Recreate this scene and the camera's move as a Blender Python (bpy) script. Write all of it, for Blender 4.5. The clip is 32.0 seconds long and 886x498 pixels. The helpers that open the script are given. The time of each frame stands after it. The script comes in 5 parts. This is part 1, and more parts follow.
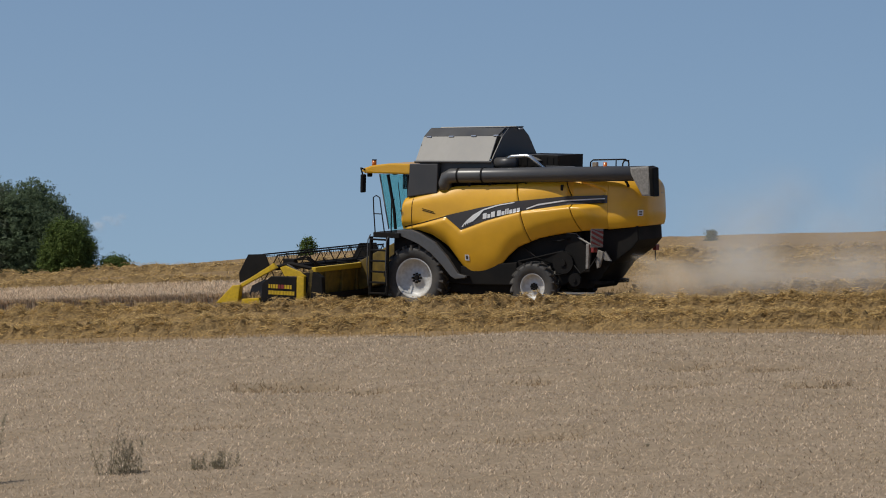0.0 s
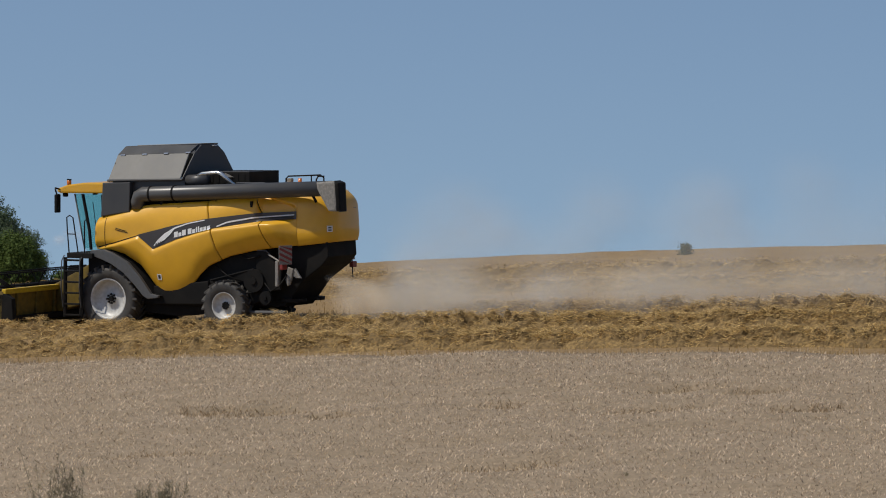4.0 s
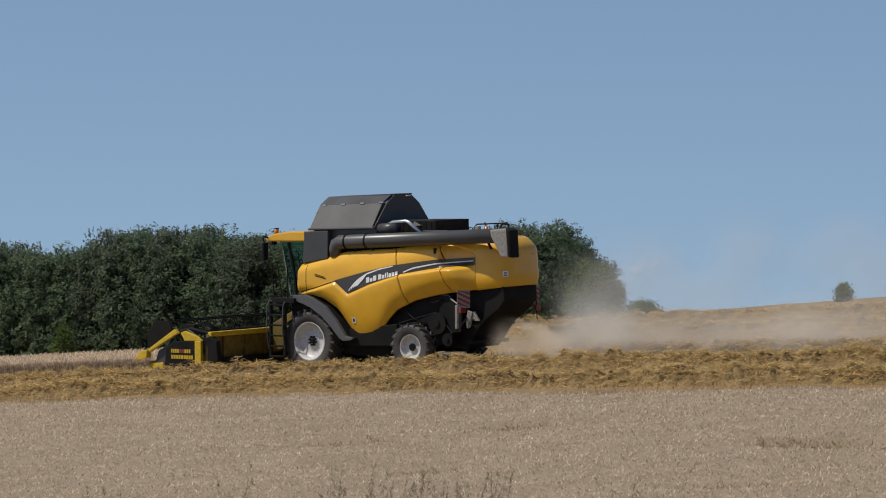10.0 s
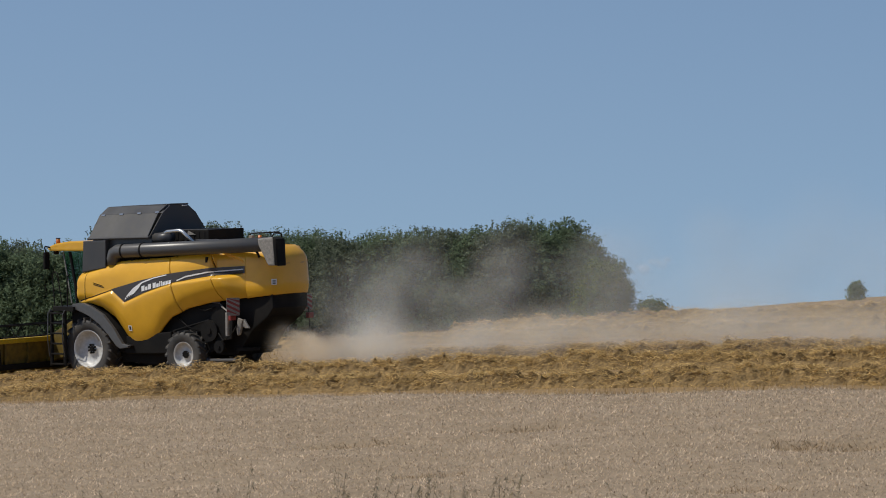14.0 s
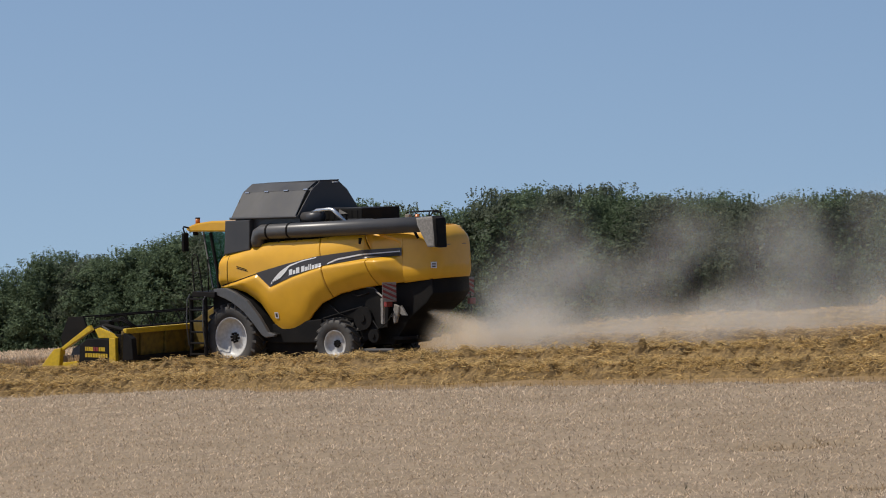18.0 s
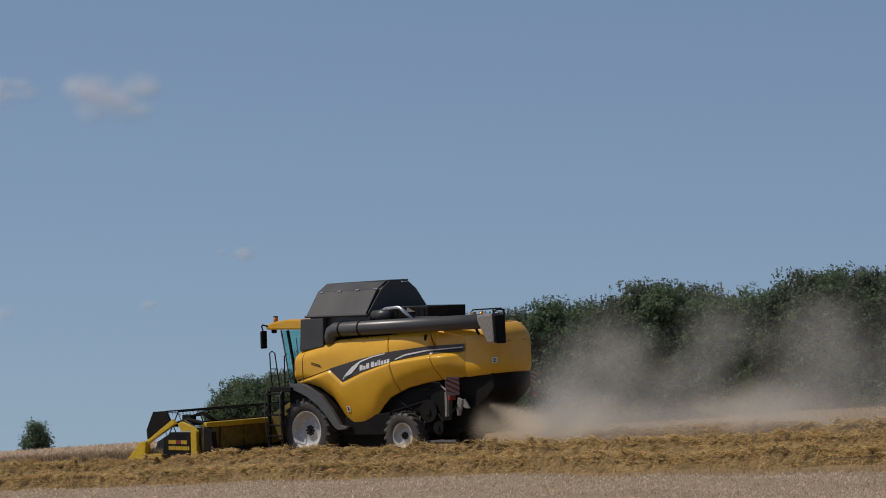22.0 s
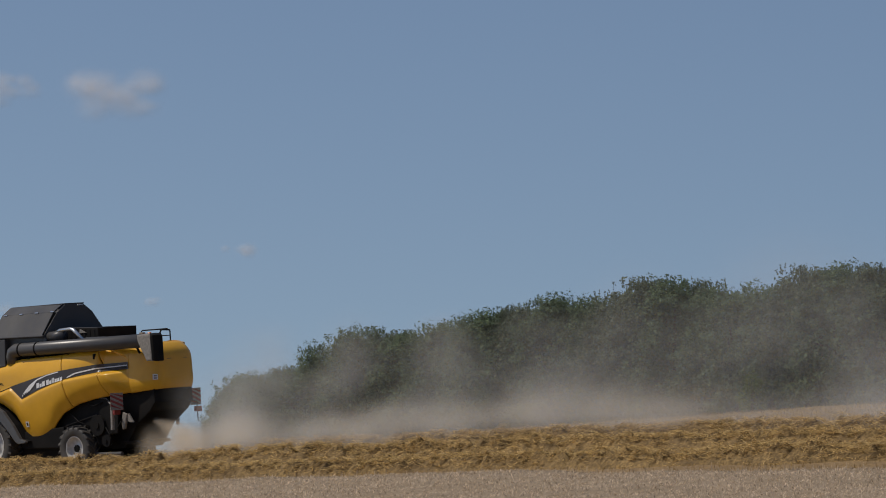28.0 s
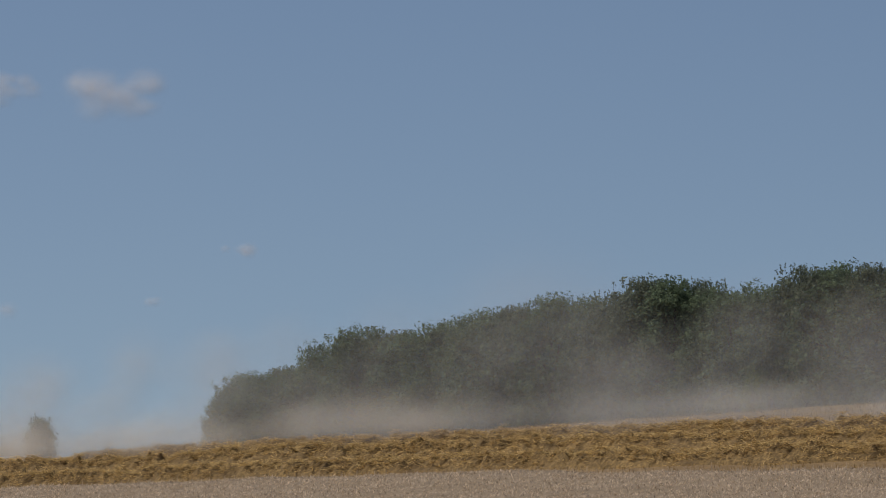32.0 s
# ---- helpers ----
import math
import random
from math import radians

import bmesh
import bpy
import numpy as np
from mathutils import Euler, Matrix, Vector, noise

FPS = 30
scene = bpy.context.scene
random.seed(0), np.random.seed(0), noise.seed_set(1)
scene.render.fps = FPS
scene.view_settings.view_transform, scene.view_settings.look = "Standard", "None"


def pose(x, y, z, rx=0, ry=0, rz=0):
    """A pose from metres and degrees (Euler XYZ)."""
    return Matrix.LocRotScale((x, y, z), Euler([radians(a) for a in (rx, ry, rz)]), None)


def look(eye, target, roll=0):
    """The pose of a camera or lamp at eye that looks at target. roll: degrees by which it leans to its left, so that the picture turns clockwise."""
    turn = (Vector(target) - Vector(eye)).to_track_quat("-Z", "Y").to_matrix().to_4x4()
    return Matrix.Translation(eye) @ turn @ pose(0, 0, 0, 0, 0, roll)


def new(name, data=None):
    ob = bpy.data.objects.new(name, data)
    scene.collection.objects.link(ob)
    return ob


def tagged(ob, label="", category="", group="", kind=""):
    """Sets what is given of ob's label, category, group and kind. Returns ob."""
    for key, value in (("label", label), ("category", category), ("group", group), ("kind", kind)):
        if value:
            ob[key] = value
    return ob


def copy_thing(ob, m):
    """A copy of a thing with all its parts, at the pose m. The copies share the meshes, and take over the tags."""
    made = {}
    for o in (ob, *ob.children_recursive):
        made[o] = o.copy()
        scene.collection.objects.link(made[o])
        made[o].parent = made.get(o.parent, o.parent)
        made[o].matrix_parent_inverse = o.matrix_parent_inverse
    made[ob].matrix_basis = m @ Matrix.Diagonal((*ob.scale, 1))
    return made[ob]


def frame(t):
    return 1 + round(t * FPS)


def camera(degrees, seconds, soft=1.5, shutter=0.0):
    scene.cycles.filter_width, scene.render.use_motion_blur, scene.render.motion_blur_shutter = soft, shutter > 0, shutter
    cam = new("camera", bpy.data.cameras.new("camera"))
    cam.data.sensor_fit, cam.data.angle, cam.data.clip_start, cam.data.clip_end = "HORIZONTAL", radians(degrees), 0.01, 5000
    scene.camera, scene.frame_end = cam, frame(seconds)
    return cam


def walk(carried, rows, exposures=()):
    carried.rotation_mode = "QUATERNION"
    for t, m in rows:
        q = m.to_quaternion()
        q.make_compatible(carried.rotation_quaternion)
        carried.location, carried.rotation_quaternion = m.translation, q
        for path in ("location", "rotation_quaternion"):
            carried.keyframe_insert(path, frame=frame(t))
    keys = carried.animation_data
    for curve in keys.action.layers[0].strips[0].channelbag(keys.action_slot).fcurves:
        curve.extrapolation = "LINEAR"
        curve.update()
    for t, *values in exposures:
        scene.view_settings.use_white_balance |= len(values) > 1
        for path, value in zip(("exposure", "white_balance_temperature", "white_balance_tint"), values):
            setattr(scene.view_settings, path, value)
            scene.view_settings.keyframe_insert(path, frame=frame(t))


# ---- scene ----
cam = camera(10.92, 32.0, soft=1.0)

# ---- the camera: it turns about EYE, and slides along its view (time, turn left, tilt, metres forward) ----
EYE = Vector((0, 0, 10))
PAN = [
    (0, 0.000, -2.250, -6.60), (0.5, -0.279, -2.170, -6.60), (0.7, -0.330, -2.150, -4.28), (0.85, -0.350, -2.140, -1.43),
    (1, -0.348, -2.137, 0.00), (1.5, -0.347, -2.137, 0.00), (2, -0.392, -2.126, 0.00), (2.5, -0.448, -2.094, 0.00),
    (3, -0.459, -2.073, 0.00), (3.5, -0.440, -2.070, 0.00), (5.5, -0.499, -2.083, 0.00), (5.7, 0.100, -2.070, 0.00),
    (5.9, 1.250, -2.040, 0.00), (6, 2.091, -1.983, 0.00), (6.5, 4.444, -1.831, 0.00), (7, 5.496, -1.746, 0.00),
    (7.5, 6.283, -1.714, 0.00), (8, 6.853, -1.691, 0.00), (8.5, 7.050, -1.660, 0.00), (9, 6.981, -1.659, 0.00),
    (9.5, 6.835, -1.670, 0.00), (10, 6.679, -1.690, 0.00), (10.5, 6.633, -1.695, 0.00), (11, 6.672, -1.699, 0.00),
    (11.5, 6.690, -1.690, 0.00), (12, 6.692, -1.690, 0.00), (12.5, 6.692, -1.690, 0.00), (13, 6.692, -1.690, 0.00),
    (13.5, 6.694, -1.690, 0.00), (13.8, 6.731, -1.705, 0.70), (14.1, 6.771, -1.720, 3.87), (14.4, 6.812, -1.735, 8.55),
    (14.7, 6.852, -1.750, 13.61), (15, 6.893, -1.765, 17.91), (15.25, 6.926, -1.778, 20.10), (15.5, 6.963, -1.794, 20.50),
    (15.8, 10.270, -1.780, 20.50), (16, 10.822, -1.775, 20.50), (16.5, 11.787, -1.716, 20.50), (17, 11.658, -2.268, 20.50),
    (17.5, 11.587, -2.357, 20.50), (18, 11.361, -2.107, 20.50), (18.5, 11.406, -2.306, 20.50), (18.7, 11.860, -2.350, 20.50),
    (18.9, 12.930, -2.385, 20.50), (19, 13.483, -2.395, 20.50), (19.2, 14.300, -2.360, 20.50), (19.5, 14.781, -2.293, 20.50),
    (20, 14.781, -1.581, 20.50), (20.5, 14.770, -1.261, 20.50), (21, 14.732, -1.169, 20.50), (21.5, 14.704, -1.169, 20.50),
    (22, 14.724, -1.223, 20.50), (22.5, 14.749, -1.263, 20.50), (23, 14.758, -1.270, 20.50), (23.5, 14.751, -1.270, 20.50),
    (24, 14.751, -1.270, 20.50), (24.5, 14.759, -1.270, 20.50), (25, 14.762, -1.264, 20.50), (25.5, 14.762, -1.266, 20.50),
    (27.5, 14.764, -1.265, 20.50), (28, 14.764, -1.264, 20.50), (28.5, 14.766, -1.263, 20.50), (29, 14.766, -1.264, 20.50),
    (29.5, 14.766, -1.265, 20.50), (30, 14.764, -1.265, 20.50), (30.5, 14.765, -1.265, 20.50), (31, 14.765, -1.264, 20.50),
    (31.5, 14.764, -1.264, 20.50), (32, 14.764, -1.264, 20.50),]


def camera_pose(turn, tilt, slide):
    a, b = radians(turn), radians(tilt)
    way = Vector((-math.sin(a) * math.cos(b), math.cos(a) * math.cos(b), math.sin(b)))
    return look(EYE + way * slide, EYE + way * 200)


walk(cam, [(t, camera_pose(a, b, c)) for t, a, b, c in PAN], exposures=[(0, 0.0, 6560, 10), (5.0, 0.0, 6560, 10), (6, -0.12, 6600, 11), (7, 0.10, 6560, 10), (9, 0.15, 6560, 10), (13, 0.05, 6560, 10), (14.5, 0.1, 6560, 10), (16, 0.20, 6560, 10), (18, 0.24, 6620, 12), (20, -0.03, 6700, 13), (22, -0.16, 6700, 13), (24, -0.18, 6700, 13), (32, -0.30, 6730, 13)])

# ---- world and sun ----
SUN_WAY = Vector((-0.63, -0.17, 1.0)).normalized()
world = bpy.data.worlds.new("sky")
scene.world = world
world.use_nodes = True
wn, wl = world.node_tree.nodes, world.node_tree.links
wn.clear()
sky = wn.new("ShaderNodeTexSky")
sky.sky_type = "NISHITA"
sky.sun_disc = False
sky.sun_elevation = math.asin(SUN_WAY.z)
sky.sun_rotation = math.atan2(SUN_WAY.x, SUN_WAY.y)
sky.altitude, sky.air_density, sky.dust_density, sky.ozone_density = 300, 1.0, 0.55, 2.2
coord = wn.new("ShaderNodeTexCoord")
# the hill hides the level horizon, so the sky goes on a little below it
lift = wn.new("ShaderNodeVectorMath")
lift.operation = "MULTIPLY_ADD"
lift.inputs[1].default_value = (1, 1, 1.15)
lift.inputs[2].default_value = (0, 0, 0.19)
background = wn.new("ShaderNodeBackground")
background.inputs["Strength"].default_value = 0.091
out = wn.new("ShaderNodeOutputWorld")
wl.new(coord.outputs["Generated"], lift.inputs[0])
wl.new(lift.outputs[0], sky.inputs["Vector"])
wl.new(sky.outputs[0], background.inputs["Color"])
wl.new(background.outputs[0], out.inputs["Surface"])
sun_data = bpy.data.lights.new("sun", "SUN")
sun_data.energy, sun_data.angle, sun_data.color = 3.5, radians(0.53), (1.0, 0.95, 0.86)
sun = new("sun", sun_data)
sun.matrix_world = look(SUN_WAY * 300, (0, 0, 0))

# ---- the plan: s runs along the swath that is being cut, l towards the camera from it ----
HEAD = radians(27.9)
ALONG = Vector((-math.cos(HEAD), math.sin(HEAD), 0))
NEAR = Vector((-math.sin(HEAD), -math.cos(HEAD), 0))
START = Vector((-3.08, 137.93, 0))
CROP = 0.65


def ramp(v, a, b):
    k = min(1.0, max(0.0, (v - a) / (b - a)))
    return k * k * (3 - 2 * k)


def ramps(v, a, b):
    k = np.clip((v - a) / (b - a), 0, 1)
    return k * k * (3 - 2 * k)


def ridge(s):
    """Height of the ground along the middle of the swath."""
    c = np.clip(s, -59.0, 95.0)
    return 2.889 - 0.04341 * c - 3.6335e-4 * c * c - np.maximum(0.0, s - 95) * 0.112


def to_plan(x, y):
    dx, dy = x - START.x, y - START.y
    return dx * ALONG.x + dy * ALONG.y, dx * NEAR.x + dy * NEAR.y


def ground_on(s, l):
    """Height of the ground at plan places; s and l may be arrays."""
    s, l = np.asarray(s, float), np.asarray(l, float)
    x, y = START.x + ALONG.x * s + NEAR.x * l, START.y + ALONG.y * s + NEAR.y * l
    lift_ = np.interp(s, (-30, -10, 10, 20, 30, 45), (0.11, 0.08, 0.02, 0.04, 0.03, -0.06))
    near = -0.03 - 0.054 * (l - 2) + lift_ * ramps(l, 4, 15)
    a = np.interp(s, (8, 35, 60, 90), (1.25, 0.40, 0.17, 0.06))
    d = np.maximum(0.0, -33 - l)
    crest = np.interp(s, (-30, -10, 8, 19, 27, 38, 55), (0.05, 0.05, 0.11, 0.22, 0.15, 0.08, 0.0)) * ramps(-l, 4, 28)
    far_side = 0.03 + crest + a * (1 - np.exp(0.05 * np.minimum(0.0, l + 2) / a)) - np.where(d < 22, 0.003 * d * d, 1.452 + 0.132 * (d - 22))
    z = ridge(s) + np.where(l > 2, near, np.where(l > -2, -0.015 * l, far_side))
    far = np.hypot(x, y)
    bank = 7.2 - 0.12 * np.maximum(0.0, far - 10) - 0.06 * np.maximum(0.0, far - 45)
    k = np.maximum(0.0, 1.5 - np.abs(bank - z)) / 1.5
    z = np.where(far < 110, np.maximum(bank, z) + 0.35 * k * k, z)
    return z - 0.06 * np.maximum(0.0, far - 420)


def ground(x, y):
    return float(ground_on(*to_plan(x, y)))


def spots(s, l, up=0.0):
    """World places, one a row, for arrays of plan places."""
    s, l = np.broadcast_arrays(np.asarray(s, float), np.asarray(l, float))
    return np.stack((START.x + ALONG.x * s + NEAR.x * l, START.y + ALONG.y * s + NEAR.y * l, ground_on(s, l) + up), -1)


LATTICE = np.random.RandomState(17).uniform(-1, 1, (256, 256))


def ripple(x, y, seed=0):
    """Smooth noise from -1 to 1 over arrays of x and y."""
    x, y = np.asarray(x, float) + 37.3 * seed, np.asarray(y, float) + 11.7 * seed
    i, j = np.floor(x).astype(int), np.floor(y).astype(int)
    u, v = x - i, y - j
    u, v = u * u * (3 - 2 * u), v * v * (3 - 2 * v)
    g = lambda a, b: LATTICE[(i + a) % 256, (j + b) % 256]
    return (g(0, 0) * (1 - u) + g(1, 0) * u) * (1 - v) + (g(0, 1) * (1 - u) + g(1, 1) * u) * v


def at(s, l, up=0.0):
    p = START + ALONG * s + NEAR * l
    return Vector((p.x, p.y, ground(p.x, p.y) + up))


# ---- materials ----
def material(name, colour, rough=0.6, metal=0.0, other=None, scale=4.0, fine=60.0, bump=0.0, spread=0.25, island=0.0,
             stretch=(1, 1, 1), coat=0.0, through_light=0.0, shine=0.5):
    """Two scales of colour variation and relief over one base colour; island: variation from piece to piece."""
    m = bpy.data.materials.new(name)
    m.use_nodes = True
    n, k = m.node_tree.nodes, m.node_tree.links
    p = n["Principled BSDF"]
    p.inputs["Roughness"].default_value, p.inputs["Metallic"].default_value = rough, metal
    p.inputs["Coat Weight"].default_value = coat
    p.inputs["Specular IOR Level"].default_value = shine
    p.inputs["Coat Roughness"].default_value = 0.08
    other = other or tuple(c * 0.6 for c in colour)
    tc, mp = n.new("ShaderNodeTexCoord"), n.new("ShaderNodeMapping")
    mp.inputs["Scale"].default_value = stretch
    k.new(tc.outputs["Object"], mp.inputs["Vector"])
    big, small = n.new("ShaderNodeTexNoise"), n.new("ShaderNodeTexNoise")
    for node, size in ((big, scale), (small, fine)):
        node.inputs["Scale"].default_value, node.inputs["Detail"].default_value = size, 4
        k.new(mp.outputs[0], node.inputs["Vector"])
    mix, mix2 = n.new("ShaderNodeMix"), n.new("ShaderNodeMix")
    for node in (mix, mix2):
        node.data_type = "RGBA"
    r1, r2 = n.new("ShaderNodeMapRange"), n.new("ShaderNodeMapRange")
    for node, source, top in ((r1, big, 1.0), (r2, small, spread)):
        node.inputs["From Min"].default_value, node.inputs["From Max"].default_value = 0.35, 0.65
        node.inputs["To Max"].default_value = top
        k.new(source.outputs["Fac"], node.inputs["Value"])
    half = n.new("ShaderNodeMath")
    half.operation = "MULTIPLY"
    half.inputs[1].default_value = spread
    k.new(r1.outputs[0], half.inputs[0])
    mix.inputs["A"].default_value, mix.inputs["B"].default_value = (*colour, 1), (*other, 1)
    k.new(half.outputs[0], mix.inputs["Factor"])
    k.new(mix.outputs["Result"], mix2.inputs["A"])
    mix2.inputs["B"].default_value = (*[c * 0.5 for c in other], 1)
    k.new(r2.outputs[0], mix2.inputs["Factor"])
    end = mix2.outputs["Result"]
    if island:
        geo, hsv = n.new("ShaderNodeNewGeometry"), n.new("ShaderNodeHueSaturation")
        r3 = n.new("ShaderNodeMapRange")
        r3.inputs["To Min"].default_value, r3.inputs["To Max"].default_value = 1 - island, 1 + island
        k.new(geo.outputs["Random Per Island"], r3.inputs["Value"])
        k.new(r3.outputs[0], hsv.inputs["Value"])
        k.new(end, hsv.inputs["Color"])
        end = hsv.outputs["Color"]
    k.new(end, p.inputs["Base Color"])
    if bump:
        b = n.new("ShaderNodeBump")
        b.inputs["Strength"].default_value, b.inputs["Distance"].default_value = bump, 0.02
        k.new(small.outputs["Fac"], b.inputs["Height"])
        k.new(b.outputs[0], p.inputs["Normal"])
    if through_light:
        tr, ms = n.new("ShaderNodeBsdfTranslucent"), n.new("ShaderNodeMixShader")
        k.new(end, tr.inputs["Color"])
        ms.inputs["Fac"].default_value = through_light
        k.new(p.outputs[0], ms.inputs[1])
        k.new(tr.outputs[0], ms.inputs[2])
        k.new(ms.outputs[0], n["Material Output"].inputs["Surface"])
    return m


YELLOW = material("yellow_paint", (0.73, 0.385, 0.022), 0.36, 0, (0.60, 0.31, 0.04), 0.5, 3, 0.0, 0.10, coat=0.3, shine=0.4)
HEADER_YELLOW = material("header_yellow", (0.66, 0.43, 0.012), 0.42, 0, (0.42, 0.27, 0.03), 1.5, 12, 0.02, 0.3)
DARK = material("dark_grey_panel", (0.045, 0.046, 0.05), 0.42, 0, (0.10, 0.09, 0.075), 1.0, 30, 0.02, 0.3)
BLACK = material("black_frame", (0.013, 0.013, 0.013), 0.6, 0, (0.035, 0.030, 0.025), 2.0, 40, 0.05, 0.35, shine=0.06)
GREY_STEEL = material("grey_steel_pipe", (0.072, 0.073, 0.075), 0.36, 0.0, (0.13, 0.12, 0.105), 1.2, 35, 0.02, 0.4)
DUSTY_STEEL = material("dusty_steel", (0.30, 0.28, 0.25), 0.6, 0.0, (0.20, 0.185, 0.16), 1.6, 18, 0.02, 0.5)
TANK = material("tank_cover", (0.062, 0.062, 0.065), 0.36, 0.0, (0.15, 0.145, 0.13), 0.6, 5, 0.02, 0.6, stretch=(1, 1, 0.35), shine=0.22)
MUDGUARD = material("grey_plastic", (0.085, 0.086, 0.09), 0.4, 0, (0.15, 0.14, 0.12), 1.0, 12, 0.02, 0.4)
RUBBER = material("tyre_rubber", (0.032, 0.031, 0.030), 0.7, 0, (0.11, 0.098, 0.082), 2.2, 18, 0.2, 0.6)
RIM = material("painted_rim", (0.60, 0.60, 0.58), 0.42, 0, (0.46, 0.42, 0.36), 1.2, 9, 0.02, 0.35)
WHITE = material("white_decal", (0.80, 0.80, 0.78), 0.5, 0, None, 3, 60, 0, 0.08)
DECAL = material("dark_decal", (0.05, 0.045, 0.045), 0.35, 0, (0.09, 0.07, 0.05), 1.5, 30, 0, 0.3)
CHROME = material("bright_steel", (0.70, 0.70, 0.68), 0.25, 0.9, None, 5, 60, 0, 0.2)
# a darker, duller yellow than the header's other parts, for wall and feeder house
WALL_YELLOW = material("dull_header_wall", (0.24, 0.155, 0.016), 0.5, 0, (0.11, 0.08, 0.028), 0.8, 5, 0.02, 0.6)
RED = material("red_reflector", (0.26, 0.035, 0.028), 0.45, 0, None, 4, 40, 0, 0.2)
AMBER = material("amber_beacon", (0.55, 0.14, 0.01), 0.25, 0, None, 4, 40, 0, 0.1)
SOIL = material("stubble_ground", (0.31, 0.20, 0.078), 0.95, 0, (0.22, 0.14, 0.06), 0.35, 9, 0.8, 0.7)
STRAW = material("windrow_straw", (0.67, 0.47, 0.19), 0.8, 0, (0.44, 0.29, 0.105), 1.6, 12, 0.5, 0.55, island=0.45, through_light=0.3)
STUBBLE = material("cut_stubble", (0.39, 0.255, 0.092), 0.85, 0, (0.33, 0.21, 0.07), 0.9, 12, 0.5, 0.6, island=0.35, through_light=0.3)
# darker than the straw on top: shade in the hollows, put into the colour
SHADED_STRAW_BED = material("straw_in_shade", (0.34, 0.22, 0.08), 0.9, 0, (0.16, 0.10, 0.036), 1.3, 14, 1.0, 0.8)
WHEAT = material("ripe_wheat", (0.69, 0.55, 0.40), 0.9, 0, (0.52, 0.395, 0.265), 0.7, 5, 0.5, 0.45, island=0.42, through_light=0.4)
# much darker than the ears: the shade among the stalks is in this colour
SHADED_WHEAT_BED = material("wheat_canopy", (0.31, 0.235, 0.155), 0.95, 0, (0.23, 0.17, 0.10), 0.7, 7, 0.9, 0.5)
# wheat browned to paint the shaded side of the lodged hollows
SHADED_LODGED_STALK = material("lodged_wheat", (0.42, 0.31, 0.19), 0.9, 0, (0.31, 0.22, 0.125), 0.8, 12, 0.5, 0.5, island=0.3, through_light=0.2)
LEAF = material("hedge_leaf", (0.172, 0.228, 0.132), 0.8, 0, (0.080, 0.120, 0.060), 0.25, 4, 0, 0.6, island=0.32, through_light=0.45, shine=0.15)
LEAF_GREY = material("grey_leaf", (0.190, 0.220, 0.150), 0.8, 0, (0.085, 0.112, 0.066), 0.25, 4, 0, 0.6, island=0.32, through_light=0.45, shine=0.15)
LEAF_LIGHT = material("light_leaf", (0.135, 0.185, 0.045), 0.8, 0, (0.06, 0.10, 0.028), 0.25, 4, 0, 0.6, island=0.4, through_light=0.3, shine=0.15)
BARK = material("bark", (0.09, 0.07, 0.05), 0.9, 0, None, 3, 30, 0.6, 0.5)
WEED = material("dry_weed", (0.35, 0.31, 0.20), 0.8, 0, (0.36, 0.28, 0.19), 2, 20, 0, 0.5, island=0.4, through_light=0.4)

GLASS = bpy.data.materials.new("tinted_cab_glass")
GLASS.use_nodes = True
gp = GLASS.node_tree.nodes["Principled BSDF"]
gp.inputs["Base Color"].default_value = (0.55, 0.80, 0.77, 1)
gp.inputs["Roughness"].default_value, gp.inputs["Transmission Weight"].default_value = 0.03, 1.0
gp.inputs["IOR"].default_value = 1.2


# ---- mesh helpers ----
def link_mesh(name, bm, mat, smooth=False):
    me = bpy.data.meshes.new(name)
    bm.normal_update()
    bm.to_mesh(me)
    bm.free()
    me.materials.append(mat)
    if smooth:
        me.shade_smooth()
    return new(name, me)


def part(name, bm, mat, parent, label="", smooth=False):
    ob = link_mesh(name, bm, mat, smooth)
    ob.parent = parent
    if label:
        ob["label"] = label
    return ob


def raw_mesh(name, verts, faces, mat):
    me = bpy.data.meshes.new(name)
    me.from_pydata(verts, [], faces)
    me.materials.append(mat)
    return new(name, me)


def quick_mesh(name, points, size, mat):
    """One mesh of many loose faces with `size` corners each; points: (faces, size, 3)."""
    co = np.asarray(points, float).reshape(-1, 3)
    count = len(co) // size
    me = bpy.data.meshes.new(name)
    me.vertices.add(len(co))
    me.vertices.foreach_set("co", co.ravel())
    me.loops.add(len(co))
    me.loops.foreach_set("vertex_index", np.arange(len(co)))
    me.polygons.add(count)
    me.polygons.foreach_set("loop_start", np.arange(0, len(co), size))
    me.update(calc_edges=True)
    me.materials.append(mat)
    return new(name, me)


def sheet_mesh(name, points, mat, smooth=True):
    """A surface through a grid of places (rows, columns, 3)."""
    rows, cols = points.shape[:2]
    k = (np.arange(rows - 1)[:, None] * cols + np.arange(cols - 1)[None]).ravel()
    ob = raw_mesh(name, points.reshape(-1, 3).tolist(), np.stack((k, k + 1, k + cols + 1, k + cols), -1).tolist(), mat)
    if smooth:
        ob.data.shade_smooth()
    return ob


def box(x0, x1, y0, y1, z0, z1, bevel=0.02, bm=None):
    bm = bm or bmesh.new()
    m = Matrix.Translation(((x0 + x1) / 2, (y0 + y1) / 2, (z0 + z1) / 2)) @ Matrix.Diagonal((x1 - x0, y1 - y0, z1 - z0, 1))
    made = bmesh.ops.create_cube(bm, size=1, matrix=m)
    if bevel:
        edges = list({e for v in made["verts"] for e in v.link_edges})
        bmesh.ops.bevel(bm, geom=edges, offset=bevel, segments=2, affect="EDGES", profile=0.6)
    return bm


